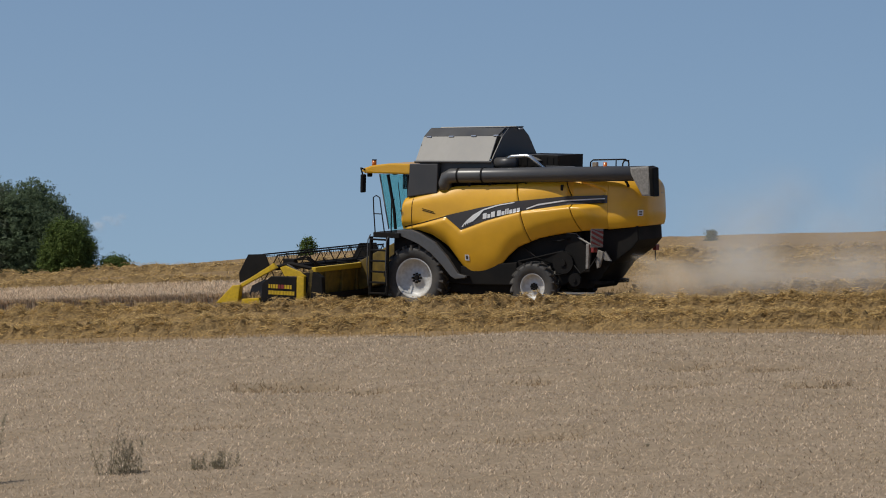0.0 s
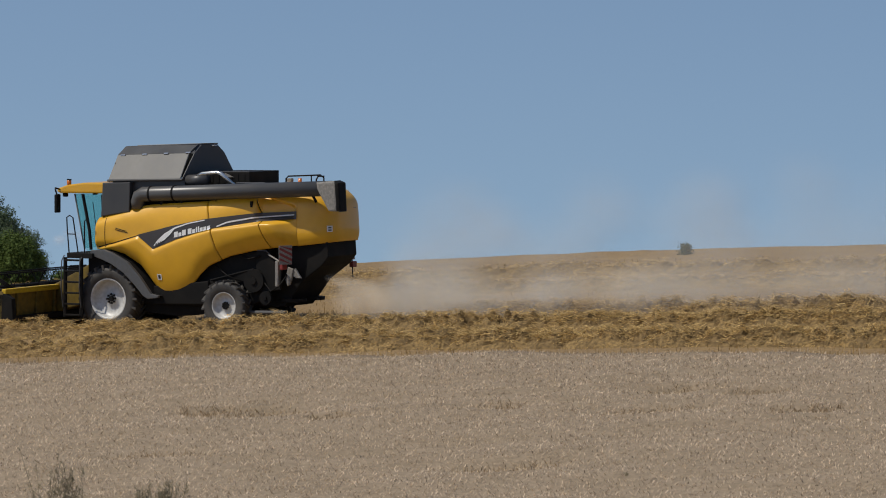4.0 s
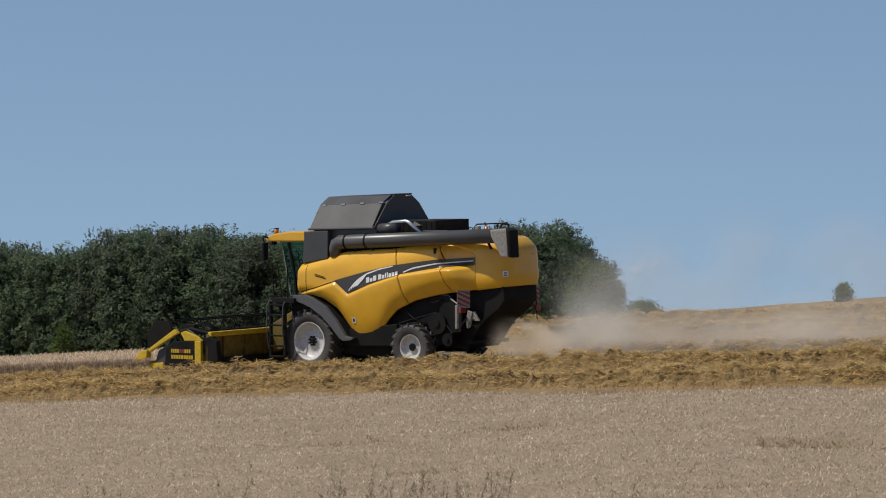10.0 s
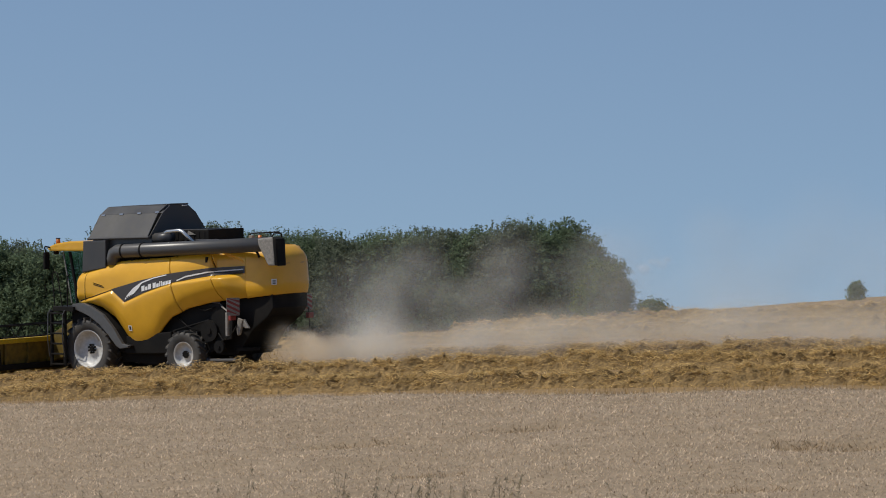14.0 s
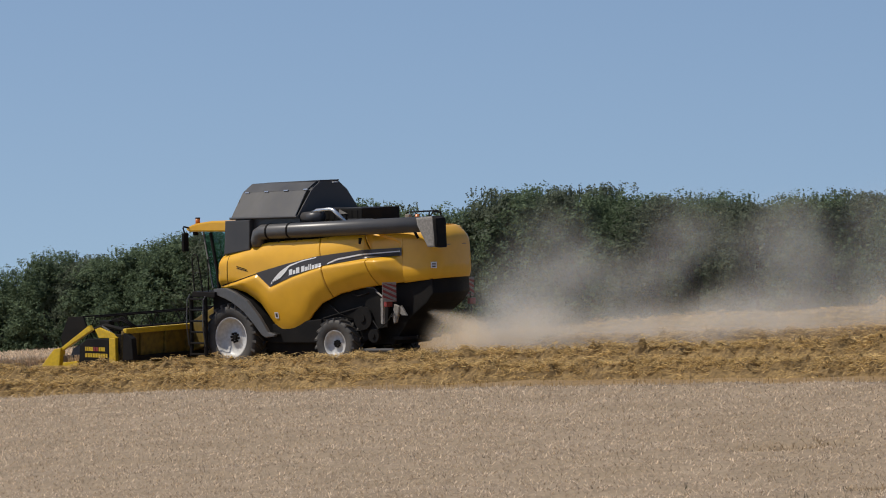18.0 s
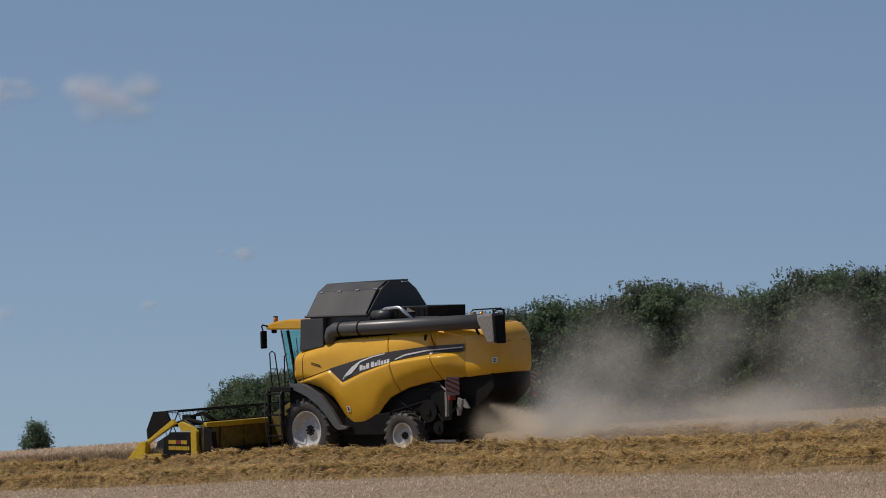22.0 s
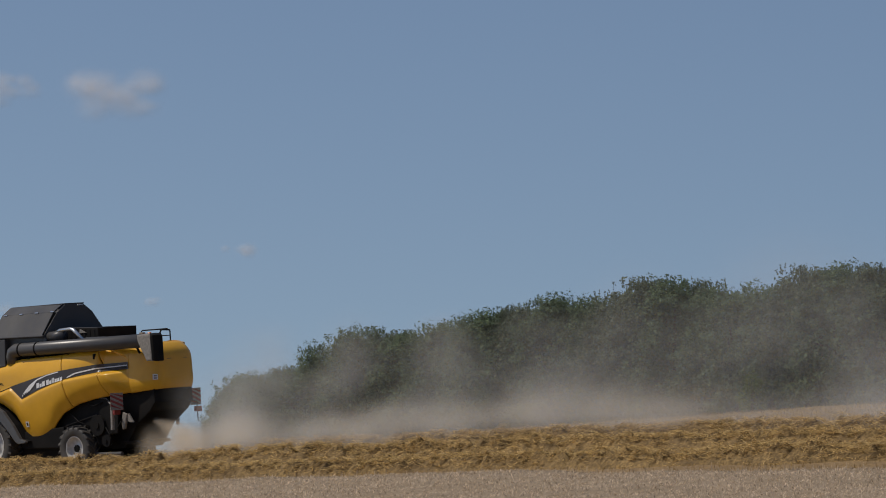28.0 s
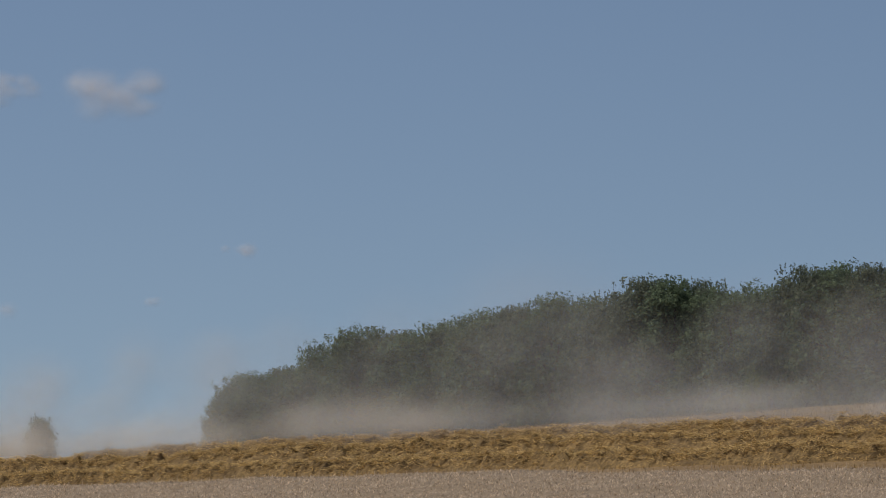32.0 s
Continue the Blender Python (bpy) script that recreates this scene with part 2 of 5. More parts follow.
def prism(outline, y0, y1, bevel=0.0, bm=None, axis="y"):
    """A side outline of (x, z) pairs, extruded across from y0 to y1."""
    bm = bm or bmesh.new()
    put = (lambda a, b, c: (a, c, b)) if axis == "y" else (lambda a, b, c: (c, a, b))
    a = [bm.verts.new(put(x, z, y0)) for x, z in outline]
    b = [bm.verts.new(put(x, z, y1)) for x, z in outline]
    n = len(outline)
    faces = [bm.faces.new(a), bm.faces.new(b[::-1])]
    for i in range(n):
        faces.append(bm.faces.new((a[i], b[i], b[(i + 1) % n], a[(i + 1) % n])))
    bmesh.ops.recalc_face_normals(bm, faces=faces)
    if bevel:
        edges = list({e for f in faces[:2] for e in f.edges})
        bmesh.ops.bevel(bm, geom=edges, offset=bevel, segments=2, affect="EDGES", profile=0.6)
    return bm


def tube(points, radius, sides=10, bm=None, caps=True):
    """A round bar along the points; radius may be one number or one for each point."""
    bm = bm or bmesh.new()
    pts = [Vector(p) for p in points]
    radii = radius if isinstance(radius, (list, tuple)) else [radius] * len(pts)
    rings = []
    side = None
    for i, p in enumerate(pts):
        d = (pts[min(i + 1, len(pts) - 1)] - pts[max(i - 1, 0)]).normalized()
        side = (side - d * side.dot(d)).normalized() if side else d.orthogonal().normalized()
        other = d.cross(side)
        rings.append([bm.verts.new(p + (side * math.cos(k) + other * math.sin(k)) * radii[i])
                      for k in (2 * math.pi * j / sides for j in range(sides))])
    for a, b in zip(rings, rings[1:]):
        for j in range(sides):
            bm.faces.new((a[j], a[(j + 1) % sides], b[(j + 1) % sides], b[j]))
    if caps:
        bm.faces.new(rings[0][::-1])
        bm.faces.new(rings[-1])
    return bm


def lathe(profile, sides=40, bm=None):
    """(radius, y) pairs turned round the y axis."""
    bm = bm or bmesh.new()
    rings = [[bm.verts.new((r * math.cos(k), y, r * math.sin(k))) for k in (2 * math.pi * j / sides for j in range(sides))]
             for r, y in profile]
    for a, b in zip(rings, rings[1:]):
        for j in range(sides):
            bm.faces.new((a[j], b[j], b[(j + 1) % sides], a[(j + 1) % sides]))
    return bm


def thing(name, label, category, group="", kind=""):
    return tagged(new(name), label, category, group, kind)


# ---- the ground: one sheet that reaches the horizon ----
def line_steps(parts):
    out_ = []
    for a, b, step in parts:
        out_ += list(np.arange(a, b, step))
    return out_


def build_ground():
    ss = line_steps([(-1600, -200, 140), (-200, -60, 14), (-60, 120, 1.5), (120, 260, 14), (260, 1661, 140)])
    ll = line_steps([(-1600, -120, 120), (-120, -50, 7), (-50, 24, 1.0), (24, 150, 2.5), (150, 300, 15), (300, 1701, 140)])
    s, l = np.meshgrid(np.array(ss, float), np.array(ll, float), indexing="ij")
    near = (s > -60) & (s < 120) & (l > -50) & (l < 60)
    rough = np.where(near, 0.05 * ripple(s * 0.9, l * 0.9, 1) + 0.03 * ripple(s * 2.7, l * 2.7, 5), 0.0)
    ob = sheet_mesh("ground", spots(s, l, rough), SOIL)
    tagged(ob, "sloping harvested field of golden stubble over a low hill", "ground", kind="structure")


build_ground()

# ---- standing wheat ----
def blades(rng, base, height, width, lean):
    """One slender bent leaf of straw at each place in base, as quads that narrow towards the tip."""
    n = len(base)
    a, h = rng.uniform(0, 6.283, n), height * rng.uniform(0.6, 1.35, n)
    w = width * rng.uniform(0.7, 1.3, n)
    b = a + 1.5708 * rng.choice((1, -1), n) + rng.uniform(-0.5, 0.5, n)
    k = lean * rng.uniform(0.2, 1.2, n) * h
    side = np.stack((np.cos(a) * w, np.sin(a) * w, np.zeros(n)), -1)
    tip = base + np.stack((np.cos(b) * k, np.sin(b) * k, h), -1)
    return np.stack((base - side, base + side, tip + side * 0.55, tip - side * 0.55), 1)


# patches where the crop lies down: (s, l, half width, half depth, drop)
LODGED = [(-16.0, 30.5, 0.9, 0.8, 0.26), (-14.4, 30.4, 0.6, 0.6, 0.18), (-18.3, 31.6, 0.4, 0.5, 0.20), (-21.3, 29.3, 0.6, 0.6, 0.16), (-24.3, 26.0, 0.8, 0.6, 0.16), (-26.4, 26.5, 0.7, 0.6, 0.18),
          (-25.3, 29.9, 0.9, 0.5, 0.12), (-29.0, 29.8, 0.8, 0.6, 0.16), (-17.7, 38.2, 0.9, 0.5, 0.10), (-26.6, 39.3, 1.0, 0.5, 0.10), 
          (23.7, 28.4, 0.9, 0.6, 0.10), (-9.0, 36.5, 1.1, 0.5, 0.08), (-2.6, 30.6, 1.1, 0.7, 0.18), (-5.2, 27.0, 0.9, 0.5, 0.12)]
LODGED = [(START + ALONG * a + NEAR * b, c, d, e) for a, b, c, d, e in LODGED]


def lodged(s, l):
    """How far the crop has sunk at each place."""
    x, y = START.x + ALONG.x * s + NEAR.x * l, START.y + ALONG.y * s + NEAR.y * l
    low = np.zeros(np.shape(s))
    uneven = 1.4 + 1.2 * ripple(x * 2.2, y * 1.1, 7)
    for c, wide, deep, drop in LODGED:
        q = ((x - c.x) / wide) ** 2 + ((y - c.y) / deep) ** 2
        low = np.maximum(low, drop * np.exp(-q) * uneven)
    return np.clip(low, 0.0, 0.24)


def wave(s, l):
    """The canopy's height rolls a little, in long shallow streaks across the slope."""
    x, y = START.x + ALONG.x * s + NEAR.x * l, START.y + ALONG.y * s + NEAR.y * l
    return 0.035 * ripple(s * 0.3, l * 0.3, 3) + 0.05 * ripple(x * 0.25, y * 1.1, 8) + 0.022 * ripple(x * 0.9, y * 2.6, 9)


def build_near_wheat():
    rng = np.random.RandomState(5)
    ll = np.array([18.75, 18.76] + list(np.arange(19.1, 46, 0.35)) + list(np.arange(46, 70, 1.5)))
    s, l = np.meshgrid(np.arange(-62, 130, 0.5), ll, indexing="ij")
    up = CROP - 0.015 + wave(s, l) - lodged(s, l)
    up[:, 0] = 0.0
    # sheet under the ears, coloured dark for the shade between them
    bed = sheet_mesh("wheat_canopy", spots(s, l, up), SHADED_WHEAT_BED)
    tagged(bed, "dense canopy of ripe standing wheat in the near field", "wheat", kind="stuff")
    n = 450000
    s, l = rng.uniform(-46, 62, n), 18.72 + 33 * rng.random_sample(n) ** 1.15
    low = lodged(s, l)
    keep = rng.random_sample(n) > 3.5 * low
    s, l, low = s[keep], l[keep], low[keep]
    base = spots(s, l, CROP - 0.03 + wave(s, l) - 0.9 * low + rng.uniform(-0.02, 0.02, len(s)))
    ears = quick_mesh("wheat_ears", blades(rng, base, 0.049, 0.0115, 1.7), 4, WHEAT)
    tagged(ears, "greyish gold ripe wheat ears of the near field", "wheat", kind="stuff")
    # the ragged face of the crop where the cut ended
    n = 14000
    s, l = rng.uniform(-46, 85, n), 18.75 + rng.normal(0, 0.07, n)
    face = quick_mesh("wheat_edge", blades(rng, spots(s, l, rng.uniform(0.0, 0.5, n)), 0.24, 0.007, 0.35), 4, WHEAT)
    tagged(face, "ragged cut face of the standing wheat along the stubble", "wheat", kind="stuff")
    # brown blades that colour in the shade of the sunken patches
    n = 5000
    pick = rng.randint(0, len(LODGED), n)
    x = np.array([LODGED[k][0].x for k in pick]) + rng.normal(0, 0.8, n) * np.array([LODGED[k][1] for k in pick])
    y = np.array([LODGED[k][0].y for k in pick]) + rng.normal(0, 0.9, n) * np.array([LODGED[k][2] for k in pick])
    s, l = to_plan(x, y)
    low = lodged(s, l)
    keep = (l > 19) & (low > 0.05)
    s, l, low = s[keep], l[keep], low[keep]
    base = spots(s, l, CROP - 0.04 + wave(s, l) - low * rng.uniform(0.3, 1.0, len(s)))
    flat = quick_mesh("lodged_wheat", blades(rng, base, 0.09, 0.009, 1.8), 4, SHADED_LODGED_STALK)
    tagged(flat, "patches of beaten-down wheat, coloured brown for the shade in their hollows", "wheat", kind="stuff")


build_near_wheat()


# ---- windrows of threshed straw ----
def windrow_height(s, across, seed):
    """Heaps of straw dropped one against the other, with gaps and hollows between them."""
    k = np.maximum(0.0, 1 - (across / (0.80 + 0.12 * ripple(s * 0.9, 0.3, seed + 2))) ** 2)
    lump = 0.6 + 0.45 * ripple(s * 0.55, across * 0.7, seed)
    heap = 1 - 1.2 * np.abs(ripple(s * 1.9 + 0.5 * across, across * 1.7, seed + 9)) ** 0.8
    fine = np.abs(ripple(s * 3.6 + across, across * 3.6, seed + 4)) + 0.6 * np.abs(ripple(s * 8, across * 8, seed + 5))
    return k ** 0.8 * np.maximum(0.03, 0.22 + 0.18 * lump + 0.20 * (heap - 0.4) + 0.30 * (fine - 0.28))


def straws(rng, centre, lie, low=0.04, high=0.115):
    """Thin straws, sagging at both ends, through the places in centre."""
    n = len(centre)
    t, tilt, w = lie + rng.normal(0, 0.55, n), rng.uniform(-0.3, 0.55, n), rng.uniform(0.0035, 0.0075, n)
    d = np.stack((np.cos(t), np.sin(t), tilt), -1) * rng.uniform(low, high, n)[:, None]
    q = np.stack((-np.sin(t) * w, np.cos(t) * w, rng.uniform(-0.8, 0.8, n) * w), -1)
    return np.stack((centre - d - q, centre + d - q, centre + d + q, centre - d + q), 1)


def windrow_straws(rng, s0, s1, seed, count, tall):
    """Where tufts of straw lie on a windrow: s, across and height above the ground."""
    n = count // 6
    s, a = rng.uniform(s0, s1, n), rng.normal(0, 0.37, n)
    h = windrow_height(s, a, seed)
    around = (windrow_height(s + 0.25, a, seed) + windrow_height(s - 0.25, a, seed) + windrow_height(s, a + 0.22, seed)) / 3
    keep = (h > around - 0.03) | (rng.random_sample(n) < 0.3)
    return s[keep], a[keep], tall * h[keep]


def build_windrow(l0, seed, s0, s1, count, tall=1.0, step=0.10):
    rng = np.random.RandomState(seed)
    s, a = np.meshgrid(np.arange(s0, s1, step), np.linspace(-1.45, 1.45, 30), indexing="ij")
    bend = lambda v: 0.3 * ripple(v * 0.16, 0.0, seed)
    # the bed's dark colour stands for shade between the loose straws
    bed = sheet_mesh("windrow", spots(s, l0 + a + bend(s), tall * windrow_height(s, a, seed) - 0.04), SHADED_STRAW_BED, False)
    tagged(bed, "long lumpy windrow of golden threshed straw on stubble", "straw", "windrows", "stuff")
    s, a, h = windrow_straws(rng, max(s0, -45), min(s1, 85), seed, count, tall)
    centre = np.repeat(spots(s, l0 + a + bend(s), h), 6, 0)
    centre = centre + np.stack((rng.normal(0, 0.09, len(centre)), rng.normal(0, 0.09, len(centre)), rng.uniform(-0.01, 0.05, len(centre))), -1)
    loose = quick_mesh("loose_straw", straws(rng, centre, np.repeat(rng.uniform(0, 6.283, len(s)), 6)), 4, STRAW)
    tagged(loose, "tangled loose golden straw lying on the windrow", "straw", "loose straw", "stuff")


build_windrow(4.7, 3, -60, 112, 110000, 0.83)
build_windrow(10.2, 21, -60, 112, 110000, 0.85)
build_windrow(0.0, 63, -60, -10.0, 22000, 0.85)
build_windrow(-10.5, 41, -60, 34, 18000, 0.75, 0.2)
build_windrow(-18.0, 55, -60, 28, 18000, 0.7, 0.2)


def build_laid_windrow():
    """The new windrow, in short lengths that the combine lays down behind its tail."""
    kinds = []
    for k in range(5):
        rng, seed = np.random.RandomState(300 + k), 70 + 3 * k
        s, a = np.meshgrid(np.arange(-1.45, 1.46, 0.1), np.linspace(-1.4, 1.4, 28), indexing="ij")
        ends = ramps(1.55 - np.abs(s), 0.0, 0.35)
        h = 0.75 * windrow_height(s, a, seed) * ends - 0.05
        # same shade-coloured bed as in the long windrows
        bed = sheet_mesh("laid_windrow", np.stack((s, a, h), -1), SHADED_STRAW_BED, False)
        s, a, h = windrow_straws(rng, -1.4, 1.4, seed, 2600, 0.75)
        centre = np.repeat(np.stack((s, a, h), -1), 6, 0)
        centre = centre + np.stack((rng.normal(0, 0.10, len(centre)), rng.normal(0, 0.09, len(centre)), rng.uniform(-0.01, 0.05, len(centre))), -1)
        loose = quick_mesh("loose_straw", straws(rng, centre, np.repeat(rng.uniform(0, 6.283, len(s)), 6)), 4, STRAW)
        loose.parent = bed
        tagged(loose, kind="stuff")
        kinds.append(tagged(bed, "fresh windrow of golden straw laid behind the combine", "straw", "freshly laid windrow", "stuff"))
    made = []
    for k in range(32):
        made.append((-8.8 + 2.5 * k, kinds[k] if k < 5 else copy_thing(kinds[(k * 2 + k // 5) % 5], Matrix())))
    return made


LAID = build_laid_windrow()


def build_stubble():
    """Short cut stalks on the harvested ground."""
    rng = np.random.RandomState(77)
    n = 110000
    s = rng.uniform(-46, 85, n)
    l = np.choose(rng.randint(0, 4, n), (rng.uniform(2.5, 18.7, n), rng.uniform(13.2, 18.7, n), rng.uniform(-3.7, 2.5, n), rng.uniform(-26, -4, n)))
    stubble = quick_mesh("stubble", blades(rng, spots(s, l, -0.02), 0.11, 0.008, 0.6), 4, STUBBLE)
    tagged(stubble, "short golden wheat stubble between the windrows", "stubble", kind="stuff")


build_stubble()

# ---- the strip that is still standing, in short sections that go down before the knife ----
SECTION = 1.25


def build_sections():
    kinds = []
    for k in range(3):
        rng = np.random.RandomState(8 + k)
        t = CROP - 0.11
        n = 950
        top = np.stack((rng.uniform(-0.64, 0.64, n), rng.uniform(-3.7, 3.74, n), np.full(n, t) + rng.uniform(-0.03, 0.02, n)), -1)
        face = np.stack((rng.uniform(-0.64, 0.64, n), 3.70 + rng.uniform(-0.10, 0.05, n), t - 0.12 * rng.random_sample(n)), -1)
        stalk = np.stack((rng.uniform(-0.64, 0.64, n // 3), 3.72 + rng.uniform(-0.12, 0.06, n // 3), np.full(n // 3, -0.05)), -1)
        quads = np.concatenate((blades(rng, top, 0.10, 0.014, 1.4), blades(rng, face, 0.10, 0.014, 1.0), blades(rng, stalk, 0.56, 0.013, 0.14)))
        x, y = 0.63, 3.66
        c = np.array([(-x, y, -0.1), (x, y, -0.1), (x, y, t), (-x, y, t), (-x, -y, -0.1), (x, -y, -0.1), (x, -y, t), (-x, -y, t)])
        core = c[np.array(((0, 1, 2, 3), (3, 2, 6, 7), (4, 7, 6, 5), (0, 3, 7, 4), (1, 5, 6, 2)))]
        ob = quick_mesh("wheat_section", np.concatenate((quads, core)), 4, WHEAT)
        kinds.append(tagged(ob, "section of ripe wheat still standing before the header", "wheat", "standing wheat strip", "stuff"))
    made = []
    for k in range(78):
        ob = kinds[k] if k < 3 else copy_thing(kinds[k % 3], Matrix())
        made.append((1.5 + SECTION * k, ob))
    return made


SECTIONS = build_sections()


# ---- trees and bushes ----
def leaves_at(rng, centre, out_, size):
    """A pointed leaf at each place, turned roughly outwards."""
    n = len(centre)
    normal = out_ + rng.normal(0, 0.55, (n, 3)) + np.array((0, 0, 0.35))
    normal /= np.linalg.norm(normal, axis=1)[:, None]
    u = np.cross(normal, rng.normal(0, 1, (n, 3)))
    u /= np.linalg.norm(u, axis=1)[:, None]
    v = np.cross(normal, u)
    a = (size * rng.uniform(0.6, 1.4, n))[:, None]
    return np.stack((centre - u * a - v * a * 0.55, centre + u * a * 1.2, centre - u * a * 0.6 + v * a * 0.7), 1)


def build_tree(name, label, rng, height, width, sprigs, mat, category="tree", group="", shoots=0, leaf=0.06, sprig=0.19, fill=0.32):
    """A trunk with limbs under a ragged crown: lobes that carry sprigs of leaves, and thin upright shoots on top."""
    tree = thing(name, label, category, group)
    lobes = []
    for k in range(26):
        f = (k + rng.random_sample()) / 26
        r = width * rng.uniform(0.13, 0.24)
        reach = (width * 0.5 - r * 0.6) * (1.0 if f < 0.55 else max(0.15, 1.0 - 1.7 * (f - 0.55))) * rng.uniform(0.5, 1.0) ** 0.5
        a = k * 2.4 + rng.uniform(-0.5, 0.5)
        tall = min(r * rng.uniform(0.8, 1.3), height * 0.22)
        z = min(height * (0.06 + 0.86 * f), height - tall * 0.9)
        lobes.append((math.cos(a) * reach, math.sin(a) * reach, z, r, tall))
    lobes = np.array(lobes)
    pick = rng.randint(0, len(lobes), sprigs)
    way = rng.normal(0, 1, (sprigs, 3)) + np.array((0, 0, 0.25))
    way /= np.linalg.norm(way, axis=1)[:, None]
    spread = lobes[pick][:, [3, 3, 4]]
    centre = lobes[pick, :3] + way * spread * rng.uniform(0.7, 1.22, sprigs)[:, None]
    each = 16
    size = sprig * rng.uniform(0.6, 1.3, sprigs)
    at_ = np.repeat(centre, each, 0) + rng.normal(0, 0.5, (sprigs * each, 3)) * np.repeat(size, each)[:, None]
    tris = [leaves_at(rng, at_, np.repeat(way, each, 0), leaf)]
    inner = int(sprigs * each * fill)
    pick = rng.randint(0, len(lobes), inner)
    way = rng.normal(0, 1, (inner, 3))
    way /= np.linalg.norm(way, axis=1)[:, None]
    tris.append(leaves_at(rng, lobes[pick, :3] + way * lobes[pick][:, [3, 3, 4]] * rng.uniform(0.2, 0.8, inner)[:, None], way, leaf * 1.7))
    if shoots:
        pick = rng.choice(np.argsort(-lobes[:, 2])[:10], shoots)
        foot = lobes[pick, :3] + np.stack((rng.uniform(-1, 1, shoots) * lobes[pick, 3], rng.uniform(-1, 1, shoots) * lobes[pick, 3], lobes[pick, 4] * 0.6), -1)
        lean = np.stack((rng.normal(0, 0.14, shoots), rng.normal(0, 0.14, shoots), np.ones(shoots)), -1) * (rng.uniform(0.15, 0.45, shoots) * min(1.0, height / 3))[:, None]
        tip = foot + lean
        thin = np.stack((rng.normal(0, 0.016, shoots), rng.normal(0, 0.016, shoots), np.zeros(shoots)), -1)
        tris.append(np.stack((foot - thin, foot + thin, tip), 1))
        along = rng.random_sample((shoots, 9)) ** 0.7
        on = (foot[:, None] + lean[:, None] * along[..., None]).reshape(-1, 3) + rng.normal(0, 0.025, (shoots * 9, 3))
        tris.append(leaves_at(rng, on, rng.normal(0, 1, (shoots * 9, 3)), leaf * 0.75))
    tris = np.concatenate(tris)
    low = np.minimum(0.0, tris[:, :, 2].min(1) - 0.02)
    tris[:, :, 2] -= low[:, None]
    quick_mesh("crown", tris, 3, mat).parent = tree
    bm = tube([(0, 0, -0.4), (0.03, 0, height * 0.3), (-0.05, 0.04, height * 0.55), (0, 0, height * 0.8)],
              [height * 0.030, height * 0.022, height * 0.014, height * 0.006], 8)
    for k in range(4, 24, 3):
        x, y, z = lobes[k, :3]
        base = min(z * 0.8, height * rng.uniform(0.12, 0.45))
        tube([(0, 0, base), (x * 0.5, y * 0.5, (base + z) / 2 + 0.1), (x, y, z)], [height * 0.014, height * 0.009, height * 0.004], 6, bm)
    part("trunk", bm, BARK, tree, smooth=True)
    return tree


# where the hedge's top runs: metres along the swath, metres above the ridge
HEDGE_TOPS = [(25.6, 1.5), (25.9, 2.9), (26.5, 3.3), (27.2, 3.6), (28.2, 4.5), (29.5, 4.7), (31, 4.7), (32.2, 4.45), (34.5, 4.4), (36.0, 4.75), (36.8, 4.45), (38.9, 4.56), (41.3, 4.7), (42.3, 5.12),
              (43.8, 4.94), (45.2, 4.95), (46.3, 5.42), (48.6, 5.38), (50.5, 5.6), (51.2, 5.0), (53.8, 4.8), (55.3, 5.08), (56.8, 5.6), (58.3, 5.55), (59.9, 5.15), (60.5, 4.87), (62.3, 5.25), (65.2, 4.86),
              (67.3, 4.75), (69.4, 4.55), (70.4, 4.3), (70.8, 3.95), (71.3, 4.25), (72.4, 4.76), (73.4, 4.8), (74.3, 4.15), (74.7, 3.5), (75.5, 3.33), (77.7, 3.26), (78.7, 3.55), (79.7, 3.27), (80.6, 2.77), (81.4, 2.1)]


def hedge_top(s):
    return float(np.interp(s, [a for a, _ in HEDGE_TOPS], [b for _, b in HEDGE_TOPS]))


def build_hedge():
    rng = np.random.RandomState(11)
    kinds = []
    for k in range(6):
        kinds.append(build_tree("hedge_tree", "dense dark green hedge tree with ragged leafy crown" if k % 3 else "grey-green hedge tree with thin upright shoots", rng, 5.2,
                                3.1 + 0.25 * k, 760, (LEAF_GREY, LEAF, LEAF, LEAF_GREY, LEAF, LEAF)[k], "tree", "field hedge", shoots=(190, 70, 110, 220, 60, 140)[k], leaf=0.054))
    s, count = 27.0, 0
    while s < 80.6:
        for row in (0, 1):
            l = -26.3 - 1.5 * row + rng.uniform(-0.3, 0.3)
            ss = s + row * 0.6 + rng.uniform(-0.15, 0.15)
            p = at(ss, l, -0.15)
            want = ridge(ss) + hedge_top(ss - 1.5 * ramp(31.5 - ss, 0, 3.0) + 0.8 * ramp(ss, 77, 79)) - p.z
            scale = want / 5.42 * rng.uniform(0.97, 1.02)
            edge = min(1.0, 0.35 + 0.2 * min(ss - 26.0, 82.0 - ss))
            wide = min(1.1, 0.5 + 0.5 * scale) * rng.uniform(0.9, 1.12) * edge
            tree = kinds[count] if count < 6 else copy_thing(kinds[rng.randint(0, 6)], Matrix())
            tree.location, tree.rotation_euler, tree.scale = p, (0, 0, rng.uniform(0, 6.283)), (wide, wide, scale)
            count += 1
        s += 0.75 if s < 29 or s > 78 else 1.5


build_hedge()


def build_bush(s, l, top, width, mat, label, seed, shoots=14):
    rng = np.random.RandomState(seed)
    p = at(s, l, -0.05)
    small = min(1.0, width / 1.2)
    bush = build_tree("bush", label, rng, top - p.z, width, int(26 + (240 if width > 1 else 95) * width * width), mat, "bush", "crest bushes", shoots, 0.045 * (0.7 + 0.3 * small), 0.10 + 0.12 * small, 0.06)
    bush.location = p


